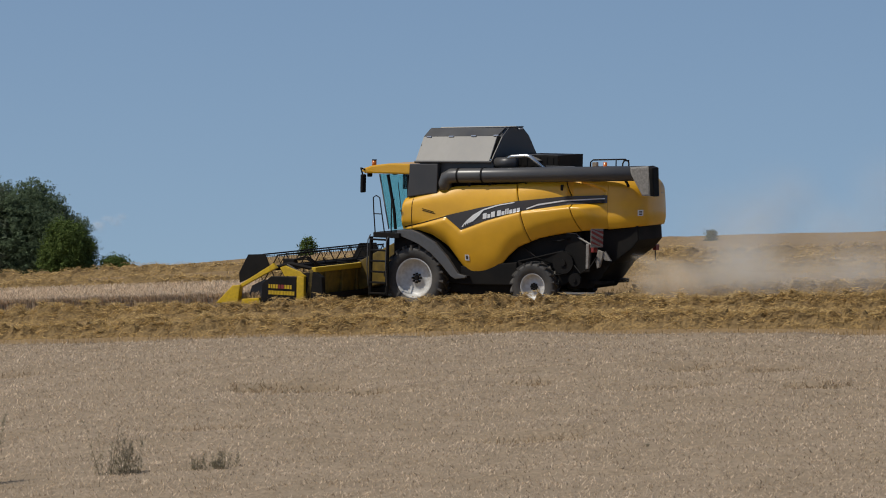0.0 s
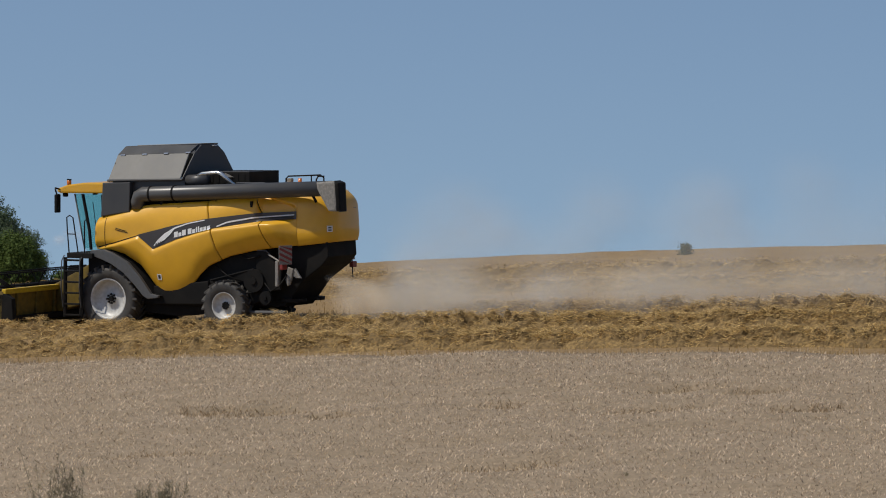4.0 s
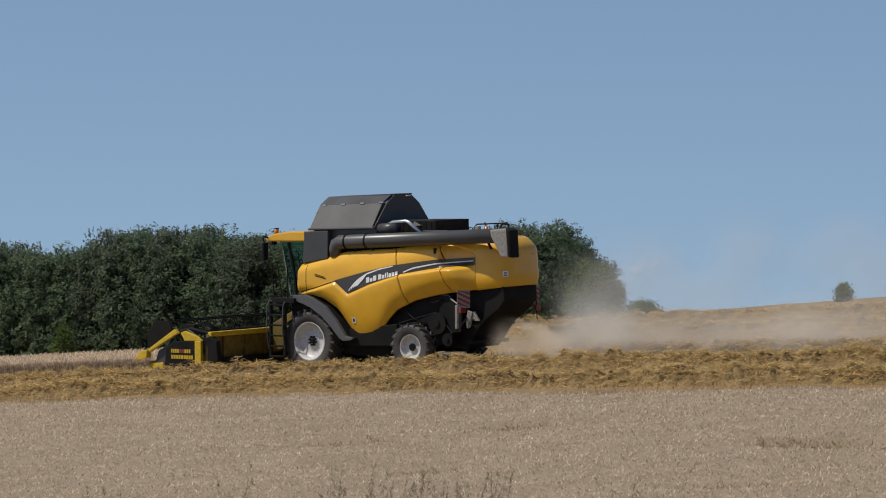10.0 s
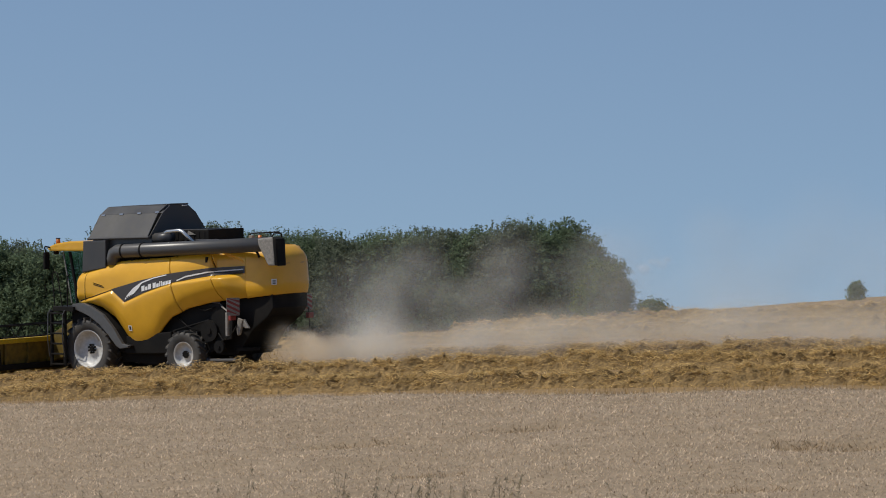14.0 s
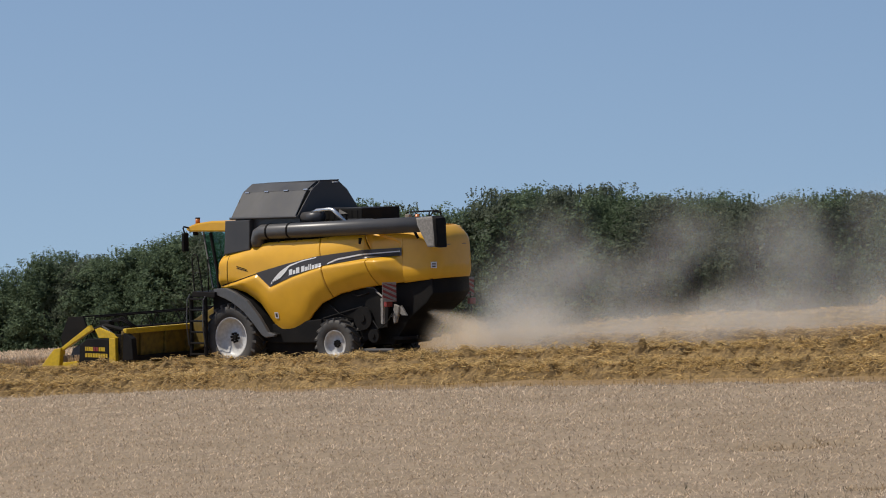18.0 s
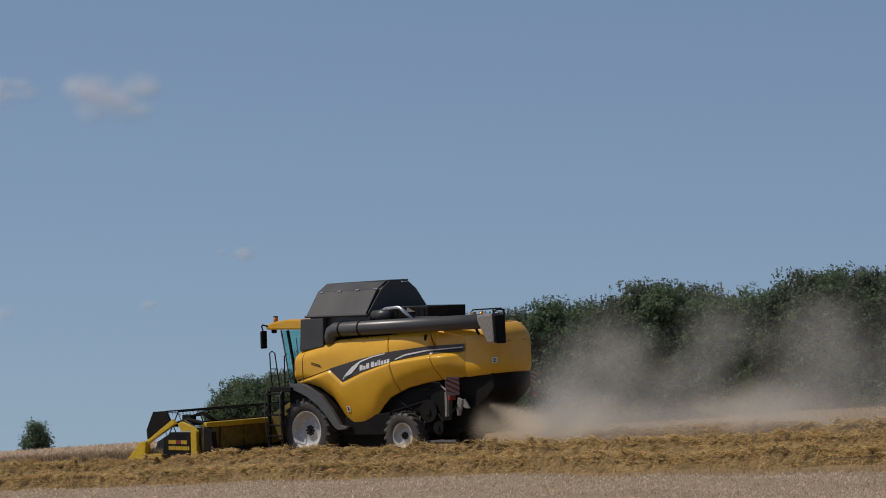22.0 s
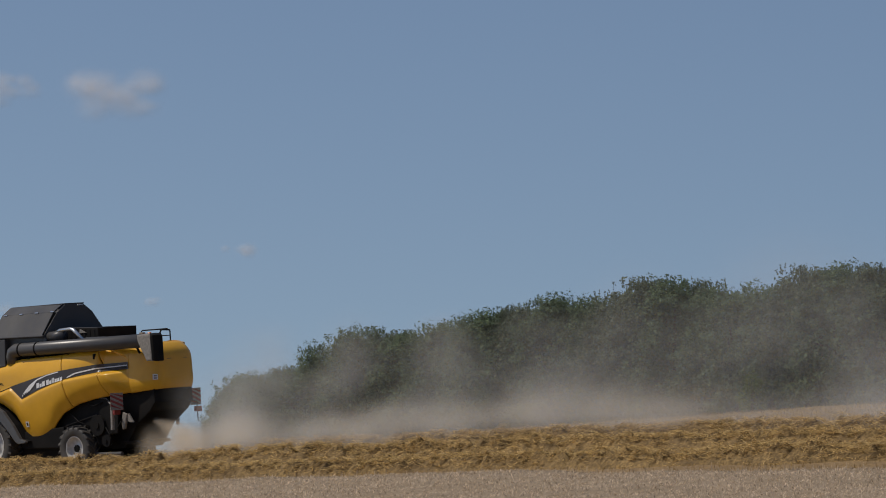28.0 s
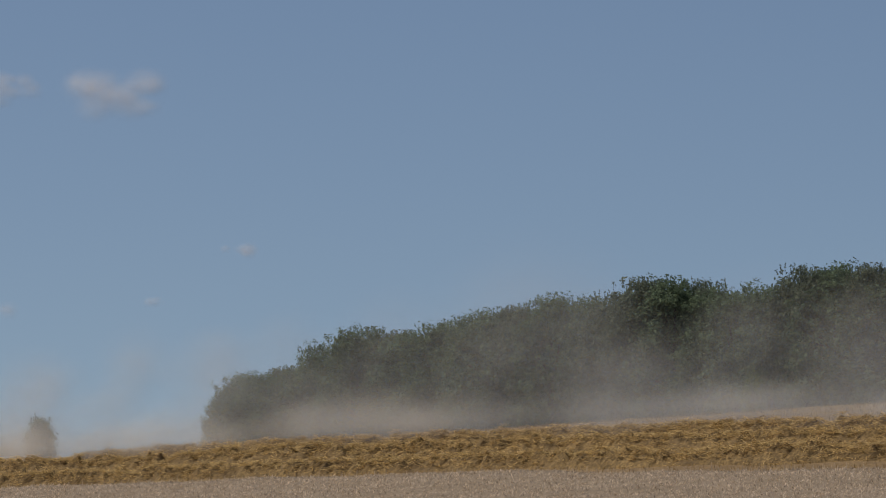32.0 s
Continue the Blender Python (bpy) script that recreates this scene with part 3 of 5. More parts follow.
build_bush(26.6, -25.6, 4.2, 2.0, LEAF_LIGHT, "rounded green bush at the hedge end", 36)
build_bush(25.0, -26.6, 2.80, 1.1, LEAF_LIGHT, "low grey-green bush beside the hedge end", 37)
build_bush(50.2, -23.2, 1.42, 0.95, LEAF_LIGHT, "low light green shrub at the foot of the hedge", 35)
build_bush(18.9, -31, 3.54, 0.72, LEAF_LIGHT, "small dark green bush just behind the hill crest", 31)
build_bush(1.6, -31, 4.14, 0.42, LEAF_GREY, "small grey-green bush on the hill crest beyond the stubble", 32)
build_bush(96.2, -31, -2.30, 1.35, LEAF, "round dark bush standing alone beyond the wheat", 34)


# ---- the combine harvester: x forwards, y to its left, z up from the ground under the front axle ----
combine = thing("combine_harvester", "yellow combine harvester with dark grey grain tank, cutting wheat", "harvester")

TOP = [(-7.0, 4.25), (-6.05, 4.25), (-4.68, 4.10), (-3.10, 3.87), (-2.05, 3.80), (-1.07, 3.72), (-0.30, 3.57), (0.37, 3.39), (0.71, 3.28)]
LOW = [(-7.0, 2.70), (-6.05, 2.62), (-5.24, 2.52), (-4.61, 2.42), (-3.91, 2.26), (-3.21, 1.96), (-2.90, 1.68), (-2.72, 1.46), (-2.50, 1.29), (-2.20, 1.15), (-1.95, 1.10),
       (-1.70, 1.09), (-1.52, 1.18), (-1.33, 1.36), (-0.87, 1.90), (-0.32, 2.23), (0.13, 2.34), (0.71, 2.36)]


def curve(points, x):
    return float(np.interp(x, [a for a, _ in points], [b for _, b in points]))


CREASE = [(-6.65, 3.42), (-4.9, 3.32), (-3.34, 3.08), (-2.25, 2.77), (-1.36, 2.43), (-0.83, 2.80), (0.0, 2.56), (0.71, 2.40)]


def side_y(x, z):
    """How far out the body's side stands: rolled in at the top, with the lower panels standing proud below a crease."""
    lo, hi = curve(LOW, x), curve(TOP, x)
    v = (z - lo) / (hi - lo)
    low = curve(CREASE, x) - z
    tuck = 0.42 * ramp(-x, 3.0, 6.4)
    y = 1.47 - tuck + 0.05 * (1 - abs(2 * v - 0.9) ** 2.2) - 0.17 * (max(0.0, v - 0.66) / 0.34) ** 2.4 - 0.13 * (max(0.0, 0.30 - v) / 0.30) ** 2
    proud = (0.10 + 0.8 * tuck) * ramp(low, -0.01, 0.10) * (1 - 0.6 * ramp(low, 0.12, 1.1))
    # a hollow behind the last seam, bounded by an arc that runs up into the hood
    arc = -6.02 + 0.95 * ramp(z, 3.72, 4.12)
    hollow = 0.15 * ramp(-x, 4.72, 4.92) * ramp(x - arc, 0.0, 0.14) * ramp(-low, 0.0, 0.10)
    return y - hollow + proud * ramp(x + 0.45 * low, -6.0, -5.2)


def side_panel(name, front, back, sign, label=""):
    """A curved outer panel between two slanted seams (x at the bottom, x at the top)."""
    bm = bmesh.new()
    nx, nz = 60, 40
    grids = []
    for depth in (0.0, 0.05):
        grid = []
        for i in range(nx + 1):
            row = []
            for j in range(nz + 1):
                v = j / nz
                x = (front[0] + (front[1] - front[0]) * v) * (1 - i / nx) + (back[0] + (back[1] - back[0]) * v) * i / nx
                lo, hi = curve(LOW, x), curve(TOP, x)
                z = lo + (hi - lo) * v
                row.append(bm.verts.new((x, sign * (side_y(x, z) - depth), z)))
            grid.append(row)
        grids.append(grid)
    a, b = grids
    for i in range(nx):
        for j in range(nz):
            bm.faces.new((a[i][j], a[i + 1][j], a[i + 1][j + 1], a[i][j + 1]))
            bm.faces.new((b[i][j], b[i][j + 1], b[i + 1][j + 1], b[i + 1][j]))
    for i in range(nx):
        bm.faces.new((a[i][0], b[i][0], b[i + 1][0], a[i + 1][0]))
        bm.faces.new((a[i][nz], a[i + 1][nz], b[i + 1][nz], b[i][nz]))
    for j in range(nz):
        bm.faces.new((a[0][j], a[0][j + 1], b[0][j + 1], b[0][j]))
        bm.faces.new((a[nx][j], b[nx][j], b[nx][j + 1], a[nx][j + 1]))
    bmesh.ops.recalc_face_normals(bm, faces=bm.faces)
    return part(name, bm, YELLOW, combine, label, True)


def on_side(x, z, out_=0.006):
    return Vector((x, side_y(x, z) + out_, z))


def decal(name, top, bottom, mat, label="", out_=0.006, steps=24, parent=None, mirror=1):
    """A thin patch that follows the body's side between two lines of (x, z)."""
    bm = bmesh.new()
    x0, x1 = max(top[0][0], bottom[0][0]), min(top[-1][0], bottom[-1][0])
    rows = []
    for i in range(steps + 1):
        x = x0 + (x1 - x0) * i / steps
        lo, hi = curve(bottom, x), curve(top, x)
        rows.append([bm.verts.new(on_side(x, lo + (hi - lo) * k / 8, out_)) for k in range(9)])
    for a, b in zip(rows, rows[1:]):
        for k in range(8):
            bm.faces.new((a[k], a[k + 1], b[k + 1], b[k]))
    for v in bm.verts:
        v.co.y *= mirror
    bmesh.ops.recalc_face_normals(bm, faces=bm.faces)
    return part(name, bm, mat, parent or combine, label, True)


def build_body():
    core = [(0.55, 2.1), (0.55, 3.2), (-2, 3.6), (-4.6, 3.85), (-6.20, 3.9), (-6.20, 2.3), (0.5, 1.9)]
    part("chassis", prism(core, -0.72, 0.72, 0.03), BLACK, combine, "dark threshing body inside the side panels")
    under = [(0.5, 1.2), (0.5, 2.25), (-0.3, 2.3), (-3.2, 2.3), (-5.2, 2.45), (-5.0, 1.0), (-4.4, 0.75), (-1.2, 0.72), (-0.3, 0.85)]
    part("underbody", prism(under, -1.18, 1.18, 0.03), BLACK, combine, "dark underbody and threshing frame")
    part("threshing_wall", prism([(0.5, 2.2), (0.5, 3.1), (-2.0, 3.5), (-3.2, 3.6), (-3.2, 2.2)], -1.08, 1.08, 0.02), BLACK, combine)
    for sign in (1, -1):
        side_panel("side_panel", (0.70, 0.68), (-3.63, -3.11), sign, "yellow curved front side panel")
        side_panel("side_panel", (-3.66, -3.14), (-5.24, -4.66), sign, "yellow curved middle side panel")
        side_panel("side_panel", (-5.27, -4.69), (-6.05, -6.05), sign, "yellow curved rear side panel")
    # the rear hood wraps round the tail in one sheet, with wide corners and a rolled top edge
    bm = bmesh.new()
    line = [(-6.055, 1.0, 0.0)] + [(-6.055 - 1.17 * math.sin(q * math.pi / 16), 1.0, 0.55 * (1 - math.cos(q * math.pi / 16))) for q in range(1, 9)]
    line += [(-7.255, f, 0.55) for f in (0.4, 0.0)]
    line += [(x, -f, r) for x, f, r in line[-2::-1]]
    sheets = []
    for depth in (0.0, 0.05):
        grid = []
        for x, f, r in line:
            row = []
            for j in range(25):
                back = (-6.055 - x) / 1.17
                low = 2.60 + 0.14 * back
                z = low + (4.25 - low) * j / 24
                v = j / 24
                roll = 0.30 * (max(0.0, v - 0.66) / 0.34) ** 2.4 + 0.06 * (max(0.0, 0.30 - v) / 0.30) ** 2
                y = side_y(-6.05, max(z, 2.665)) - r - depth
                if abs(f) < 1:
                    y = y * abs(f)
                row.append(bm.verts.new((x + back * roll + back * 0.10 * v + depth * back, math.copysign(1, f) * y if f else 0.0, z)))
            grid.append(row)
        for a, b in zip(grid, grid[1:]):
            for j in range(24):
                bm.faces.new((a[j], b[j], b[j + 1], a[j + 1]))
        sheets.append(grid)
    for edge in (0, 24):
        for i in range(len(line) - 1):
            bm.faces.new((sheets[0][i][edge], sheets[0][i + 1][edge], sheets[1][i + 1][edge], sheets[1][i][edge]))
    bmesh.ops.recalc_face_normals(bm, faces=bm.faces)
    hood = part("rear_hood", bm, YELLOW, combine, "yellow rear hood with rounded corners", True)
    part("crease", box(-7.185, -7.10, -0.46, 0.46, 3.70, 3.715, 0.004), DARK, hood)
    deck = box(-6.75, -4.3, -0.84, 0.84, 3.98, 4.21, 0.06)
    part("top_deck", deck, YELLOW, combine, "yellow top deck")
    part("engine_deck", box(-4.5, 0.5, -1.05, 1.05, 3.45, 4.28, 0.06), BLACK, combine, "black deck under the grain tank")
    # dark belt with a light swoosh and plain marks
    belt = decal("belt", [(-6.05, 3.63), (-4.7, 3.55), (-3.14, 3.35), (-2.0, 3.12), (-0.83, 2.83)],
                 [(-6.05, 3.40), (-4.9, 3.32), (-3.34, 3.08), (-2.25, 2.76), (-1.36, 2.42), (-0.83, 2.80)], DECAL, "dark belt across the side", 0.034, steps=90)
    decal("swoosh", [(-3.15, 3.335), (-2.6, 3.23), (-2.1, 3.08), (-1.75, 2.88), (-1.5, 2.66), (-1.40, 2.53)], [(-3.15, 3.305), (-2.6, 3.195), (-2.1, 3.03), (-1.98, 2.88), (-1.75, 2.68), (-1.5, 2.55), (-1.40, 2.50)], WHITE,
          "light grey swoosh", 0.048, parent=belt)
    decal("swoosh", [(-5.95, 3.54), (-4.7, 3.44), (-3.9, 3.30), (-3.55, 3.16)], [(-5.95, 3.51), (-4.7, 3.40), (-3.9, 3.25), (-3.55, 3.12)], WHITE, "", 0.048, parent=belt)
    widths = (0.13, 0.10, 0.13, 0.02, 0.13, 0.10, 0.045, 0.045, 0.10, 0.10, 0.10)
    x = -2.10
    for w in widths:
        z = 2.765 + (-2.06 - x) * 0.225
        tall = 0.165 if w > 0.12 or w == 0.045 else 0.115
        if w > 0.035:
            decal("mark", [(x - w, z + tall + w * 0.22), (x, z + tall)], [(x - w, z + w * 0.22), (x, z)], WHITE, "", 0.050, 2, belt)
        x -= w + 0.024
    for k in range(4):
        x = -1.46 - 0.075 * k
        z = 2.50 + 0.028 * k
        decal("mark", [(x - 0.05, z + 0.10), (x, z + 0.08)], [(x - 0.05, z + 0.02), (x, z)], DECAL, "", 0.056, 2, belt)
    for x, z in ((-1.58, 1.58),):
        st = decal("sticker", [(x - 0.075, z + 0.09), (x + 0.075, z + 0.09)], [(x - 0.075, z - 0.09), (x + 0.075, z - 0.09)], WHITE, "small white warning sticker", 0.014, 2)
        decal("mark", [(x - 0.04, z + 0.06), (x + 0.04, z + 0.06)], [(x - 0.04, z - 0.05), (x + 0.04, z - 0.05)], DECAL, "", 0.018, 2, st)
    sticker = part("sticker", box(-0.012, 0.012, -0.085, 0.085, -0.09, 0.09, 0), WHITE, combine, "small white warning sticker")
    sticker.location, sticker.rotation_euler = (-7.03, 0.88, 3.13), (0, 0, radians(134))
    for k in range(2):
        part("mark", box(0.012, 0.016, -0.05, 0.05, -0.06 + 0.07 * k, -0.02 + 0.07 * k, 0), DECAL, sticker)
    # black strip painting the shadow line where upper panel meets lower, before the belt
    decal("seam", [(-0.86, 2.83), (0.0, 2.585), (0.62, 2.435)], [(-0.86, 2.80), (0.0, 2.555), (0.62, 2.405)], BLACK, "black strip painted as the shadow line under the upper panel", 0.012, 40)
    decal("seam", [(0.335, 3.38), (0.355, 3.38)], [(0.335, 2.42), (0.355, 2.42)], BLACK, "", 0.008, 1)
    for k in range(2):
        decal("mark", [(-0.42 - 0.05 * k, 2.93 - 0.05 * k), (-0.02, 3.02 - 0.05 * k)], [(-0.42 - 0.05 * k, 2.91 - 0.05 * k), (-0.02, 3.0 - 0.05 * k)], BLACK, "", 0.012, 3)
    # mudguards
    for sign in (1, -1):
        outer = [(0.75, 2.33), (0.30, 2.36), (0.0, 2.27), (-0.55, 2.00), (-1.0, 1.55), (-1.36, 1.08), (-1.62, 1.02)]
        inner = [(-1.60, 0.96), (-1.26, 0.92), (-1.10, 1.0), (-0.80, 1.32), (-0.40, 1.68), (0.02, 1.93), (0.30, 2.04), (0.75, 2.18)]
        y0, y1 = sorted((sign * 1.56, sign * 1.70))
        part("mudguard", prism(outer + inner, y0, y1, 0.02), MUDGUARD, combine, "dark grey plastic mudguard")
        y0, y1 = sorted((sign * 1.0, sign * 1.56))
        part("mudguard", prism(outer + [(x, z + 0.06) for x, z in inner], y0, y1), BLACK, combine)


def build_tank():
    tank = part("grain_tank", prism([(0.30, 4.0), (0.28, 4.41), (-2.25, 4.47), (-2.25, 4.0)], -1.18, 1.18, 0.02), DARK, combine, "dark grain tank base")
    x0, x1 = 0.37, -2.14

    def sheet(points, thick=0.03, name="flap", mat=TANK, label=""):
        bm = bmesh.new()
        a = [bm.verts.new(p) for p in points]
        f = bm.faces.new(a)
        f.normal_update()
        nrm = f.normal.copy()
        b = [bm.verts.new(Vector(p) - nrm * thick) for p in points]
        bm.faces.new(b[::-1])
        for i in range(len(a)):
            j = (i + 1) % len(a)
            bm.faces.new((a[i], b[i], b[j], a[j]))
        bmesh.ops.recalc_face_normals(bm, faces=bm.faces)
        return part(name, bm, mat, tank, label)

    for sg in (1, -1):
        sheet([(x0, sg * 1.30, 4.40), (x1, sg * 1.30, 4.50), (x1 + 0.04, sg * 0.69, 5.27), (x0 + 0.02, sg * 0.69, 5.17)], label="grey side flap")
        sheet([(x0 + 0.02, sg * 0.69, 5.175), (x1 + 0.04, sg * 0.69, 5.275), (x1 - 0.10, sg * 0.34, 5.53), (x0 - 0.04, sg * 0.34, 5.42)], label="folded top flap")
        for k in range(4):
            f = (k + 0.12) / 3.3
            x, z = x0 + (x1 - x0) * f, 5.16 + 0.13 * f
            tube([(x, sg * 0.70, z), (x - 0.16, sg * 0.70, z + 0.008)], 0.030, 6, bm := bmesh.new())
            part("hinge", bm, CHROME, tank)
        part("flap_edge", tube([(x1 - 0.01, sg * 1.31, 4.49), (x1 + 0.02, sg * 0.70, 5.28), (x1 - 0.10, sg * 0.37, 5.54)], 0.018, 6), GREY_STEEL, tank)
    rear = [(y, z, x1 - 0.05 - 0.17 * (1.29 - y)) for y, z in ((0.35, 5.52), (0.69, 5.26), (1.29, 4.45), (-1.29, 4.45), (-0.69, 5.26), (-0.35, 5.52))]
    sheet([(x, y, z) for y, z, x in rear], 0.03, "end_flap", DARK, "dark rear end flap")
    sheet([(x1, 0.68, 5.265), (x1, 0.34, 5.50), (x1, -0.34, 5.50), (x1 - 0.35, -0.68, 5.25), (x1 - 0.14, 0.68, 5.25)], 0.01, "flap_liner", DARK)
    sheet([(x0 - 0.04, 0.33, 5.40), (x0 - 0.04, 0.68, 5.15), (x0 - 0.04, 1.28, 4.40), (x0 - 0.04, -1.28, 4.40), (x0 - 0.04, -0.68, 5.15), (x0 - 0.04, -0.33, 5.40)], 0.03, "end_flap", DARK)
    part("rail", tube([(x0, 1.32, 4.42), (x1 - 0.1, 1.32, 4.50)], 0.035, 8), DARK, tank)
    part("top_edge", tube([(x0 - 0.04, 0.30, 5.41), (x1 - 0.20, 0.35, 5.54), (x1 - 0.34, -0.36, 5.54)], 0.022, 6), DARK, tank)
    part("name_plate", box(x1 - 0.36, x1 - 0.30, -0.30, -0.08, 5.47, 5.50, 0), WHITE, tank, "small white strip on the end flap")


def build_pipe():
    path = [(-0.66, 1.24, 3.60), (-0.66, 1.25, 3.80), (-0.72, 1.26, 3.95), (-0.88, 1.27, 4.03), (-1.15, 1.27, 4.045), (-7.40, 1.40, 4.345)]
    pipe = part("unloading_pipe", tube(path, [0.20, 0.22, 0.23, 0.23, 0.225, 0.225], 24), GREY_STEEL, combine, "long grey unloading pipe", True)
    for k in (-1.12, -1.95):
        z = 4.045 + (-1.15 - k) * 0.048
        part("pipe_ring", tube([(k, 1.27 + (-1.15 - k) * 0.0208, z), (k - 0.05, 1.27 + (-1.15 - k) * 0.0208, z + 0.003)], 0.245, 24), BLACK, pipe)
    part("spout", prism([(-6.98, 4.52), (-7.56, 4.575), (-7.64, 4.52), (-7.66, 3.68), (-7.40, 3.68), (-7.14, 4.10), (-7.02, 4.30)], 1.18, 1.63, 0.05), DUSTY_STEEL, pipe, "sloping dusty grey sheet spout")
    part("spout_lip", prism([(-7.58, 4.58), (-7.74, 4.52), (-7.78, 3.67), (-7.665, 3.69)], 1.16, 1.65, 0.07), BLACK, pipe, "black rubber spout lip")
    part("spout_bracket", tube([(-6.75, 1.40, 4.12), (-6.85, 1.36, 3.92)], 0.04, 8), BLACK, pipe)
    for k in (-1.5, -2.2, -3.4, -4.6):
        part("pipe_bracket", box(k - 0.04, k + 0.04, 1.02, 1.30, 3.72, 3.90, 0.01), BLACK, combine)


def build_top():
    box1 = part("engine_cover", prism([(-2.30, 4.25), (-2.30, 4.60), (-2.75, 4.72), (-4.16, 4.74), (-4.16, 4.25)], -1.15, 0.62, 0.03), BLACK, combine, "black engine cover")
    for k in range(6):
        part("vent", box(-4.0 + k * 0.22, -3.88 + k * 0.22, 0.62, 0.635, 4.40, 4.68, 0.004), BLACK, box1)
    part("cover_edge", tube([(-2.35, 0.60, 4.63), (-2.75, 0.60, 4.73), (-4.12, 0.60, 4.75)], 0.014, 6), GREY_STEEL, box1)
    part("flap_plate", prism([(-3.28, 4.56), (-3.32, 4.70), (-3.62, 4.58)], 0.63, 0.65), DUSTY_STEEL, box1, "bright triangular plate")
    part("air_cleaner", tube([(-2.20, 1.0, 4.46), (-2.95, 1.0, 4.50)], 0.17, 18), DARK, combine, "dark air cleaner drum", True)
    part("air_duct", tube([(-2.60, 1.05, 4.60), (-2.80, 1.05, 4.68), (-3.30, 1.05, 4.72), (-3.42, 1.05, 4.69), (-3.90, 1.05, 4.34)], 0.062, 12), CHROME, combine, "bright steel duct", True)
    part("deck_rail", tube([(-3.9, 0.95, 4.42), (-4.9, 1.0, 4.44)], 0.02, 6), GREY_STEEL, combine)
    # a low guard rail round the far side of the rear deck
    y = -1.05
    part("handrail", tube([(-4.45, y, 4.0), (-4.46, y, 4.50), (-4.54, y, 4.57), (-5.56, y - 0.15, 4.62), (-5.66, y - 0.17, 4.54), (-5.68, y - 0.17, 4.0)], 0.024, 8), BLACK, combine, "black guard rail", True)
    part("handrail", tube([(-5.26, y - 0.12, 4.0), (-5.26, y - 0.12, 4.60)], 0.02, 6), BLACK, combine)
    part("handrail", tube([(-5.66, y - 0.17, 4.58), (-5.70, y + 0.25, 4.60), (-5.70, y + 0.36, 4.50), (-5.70, y + 0.38, 4.0)], 0.024, 8), BLACK, combine, "", True)
    part("handrail", tube([(-4.5, y, 4.36), (-5.66, y - 0.17, 4.40)], 0.016, 6), BLACK, combine)
    part("beacon", tube([(-5.02, -0.9, 4.1), (-5.02, -0.9, 4.52)], 0.06, 10), AMBER, combine, "amber beacon", True)
    part("work_lamp", box(-4.78, -4.62, -0.95, -0.80, 4.36, 4.52, 0.03), DUSTY_STEEL, combine, "grey rear work lamp")


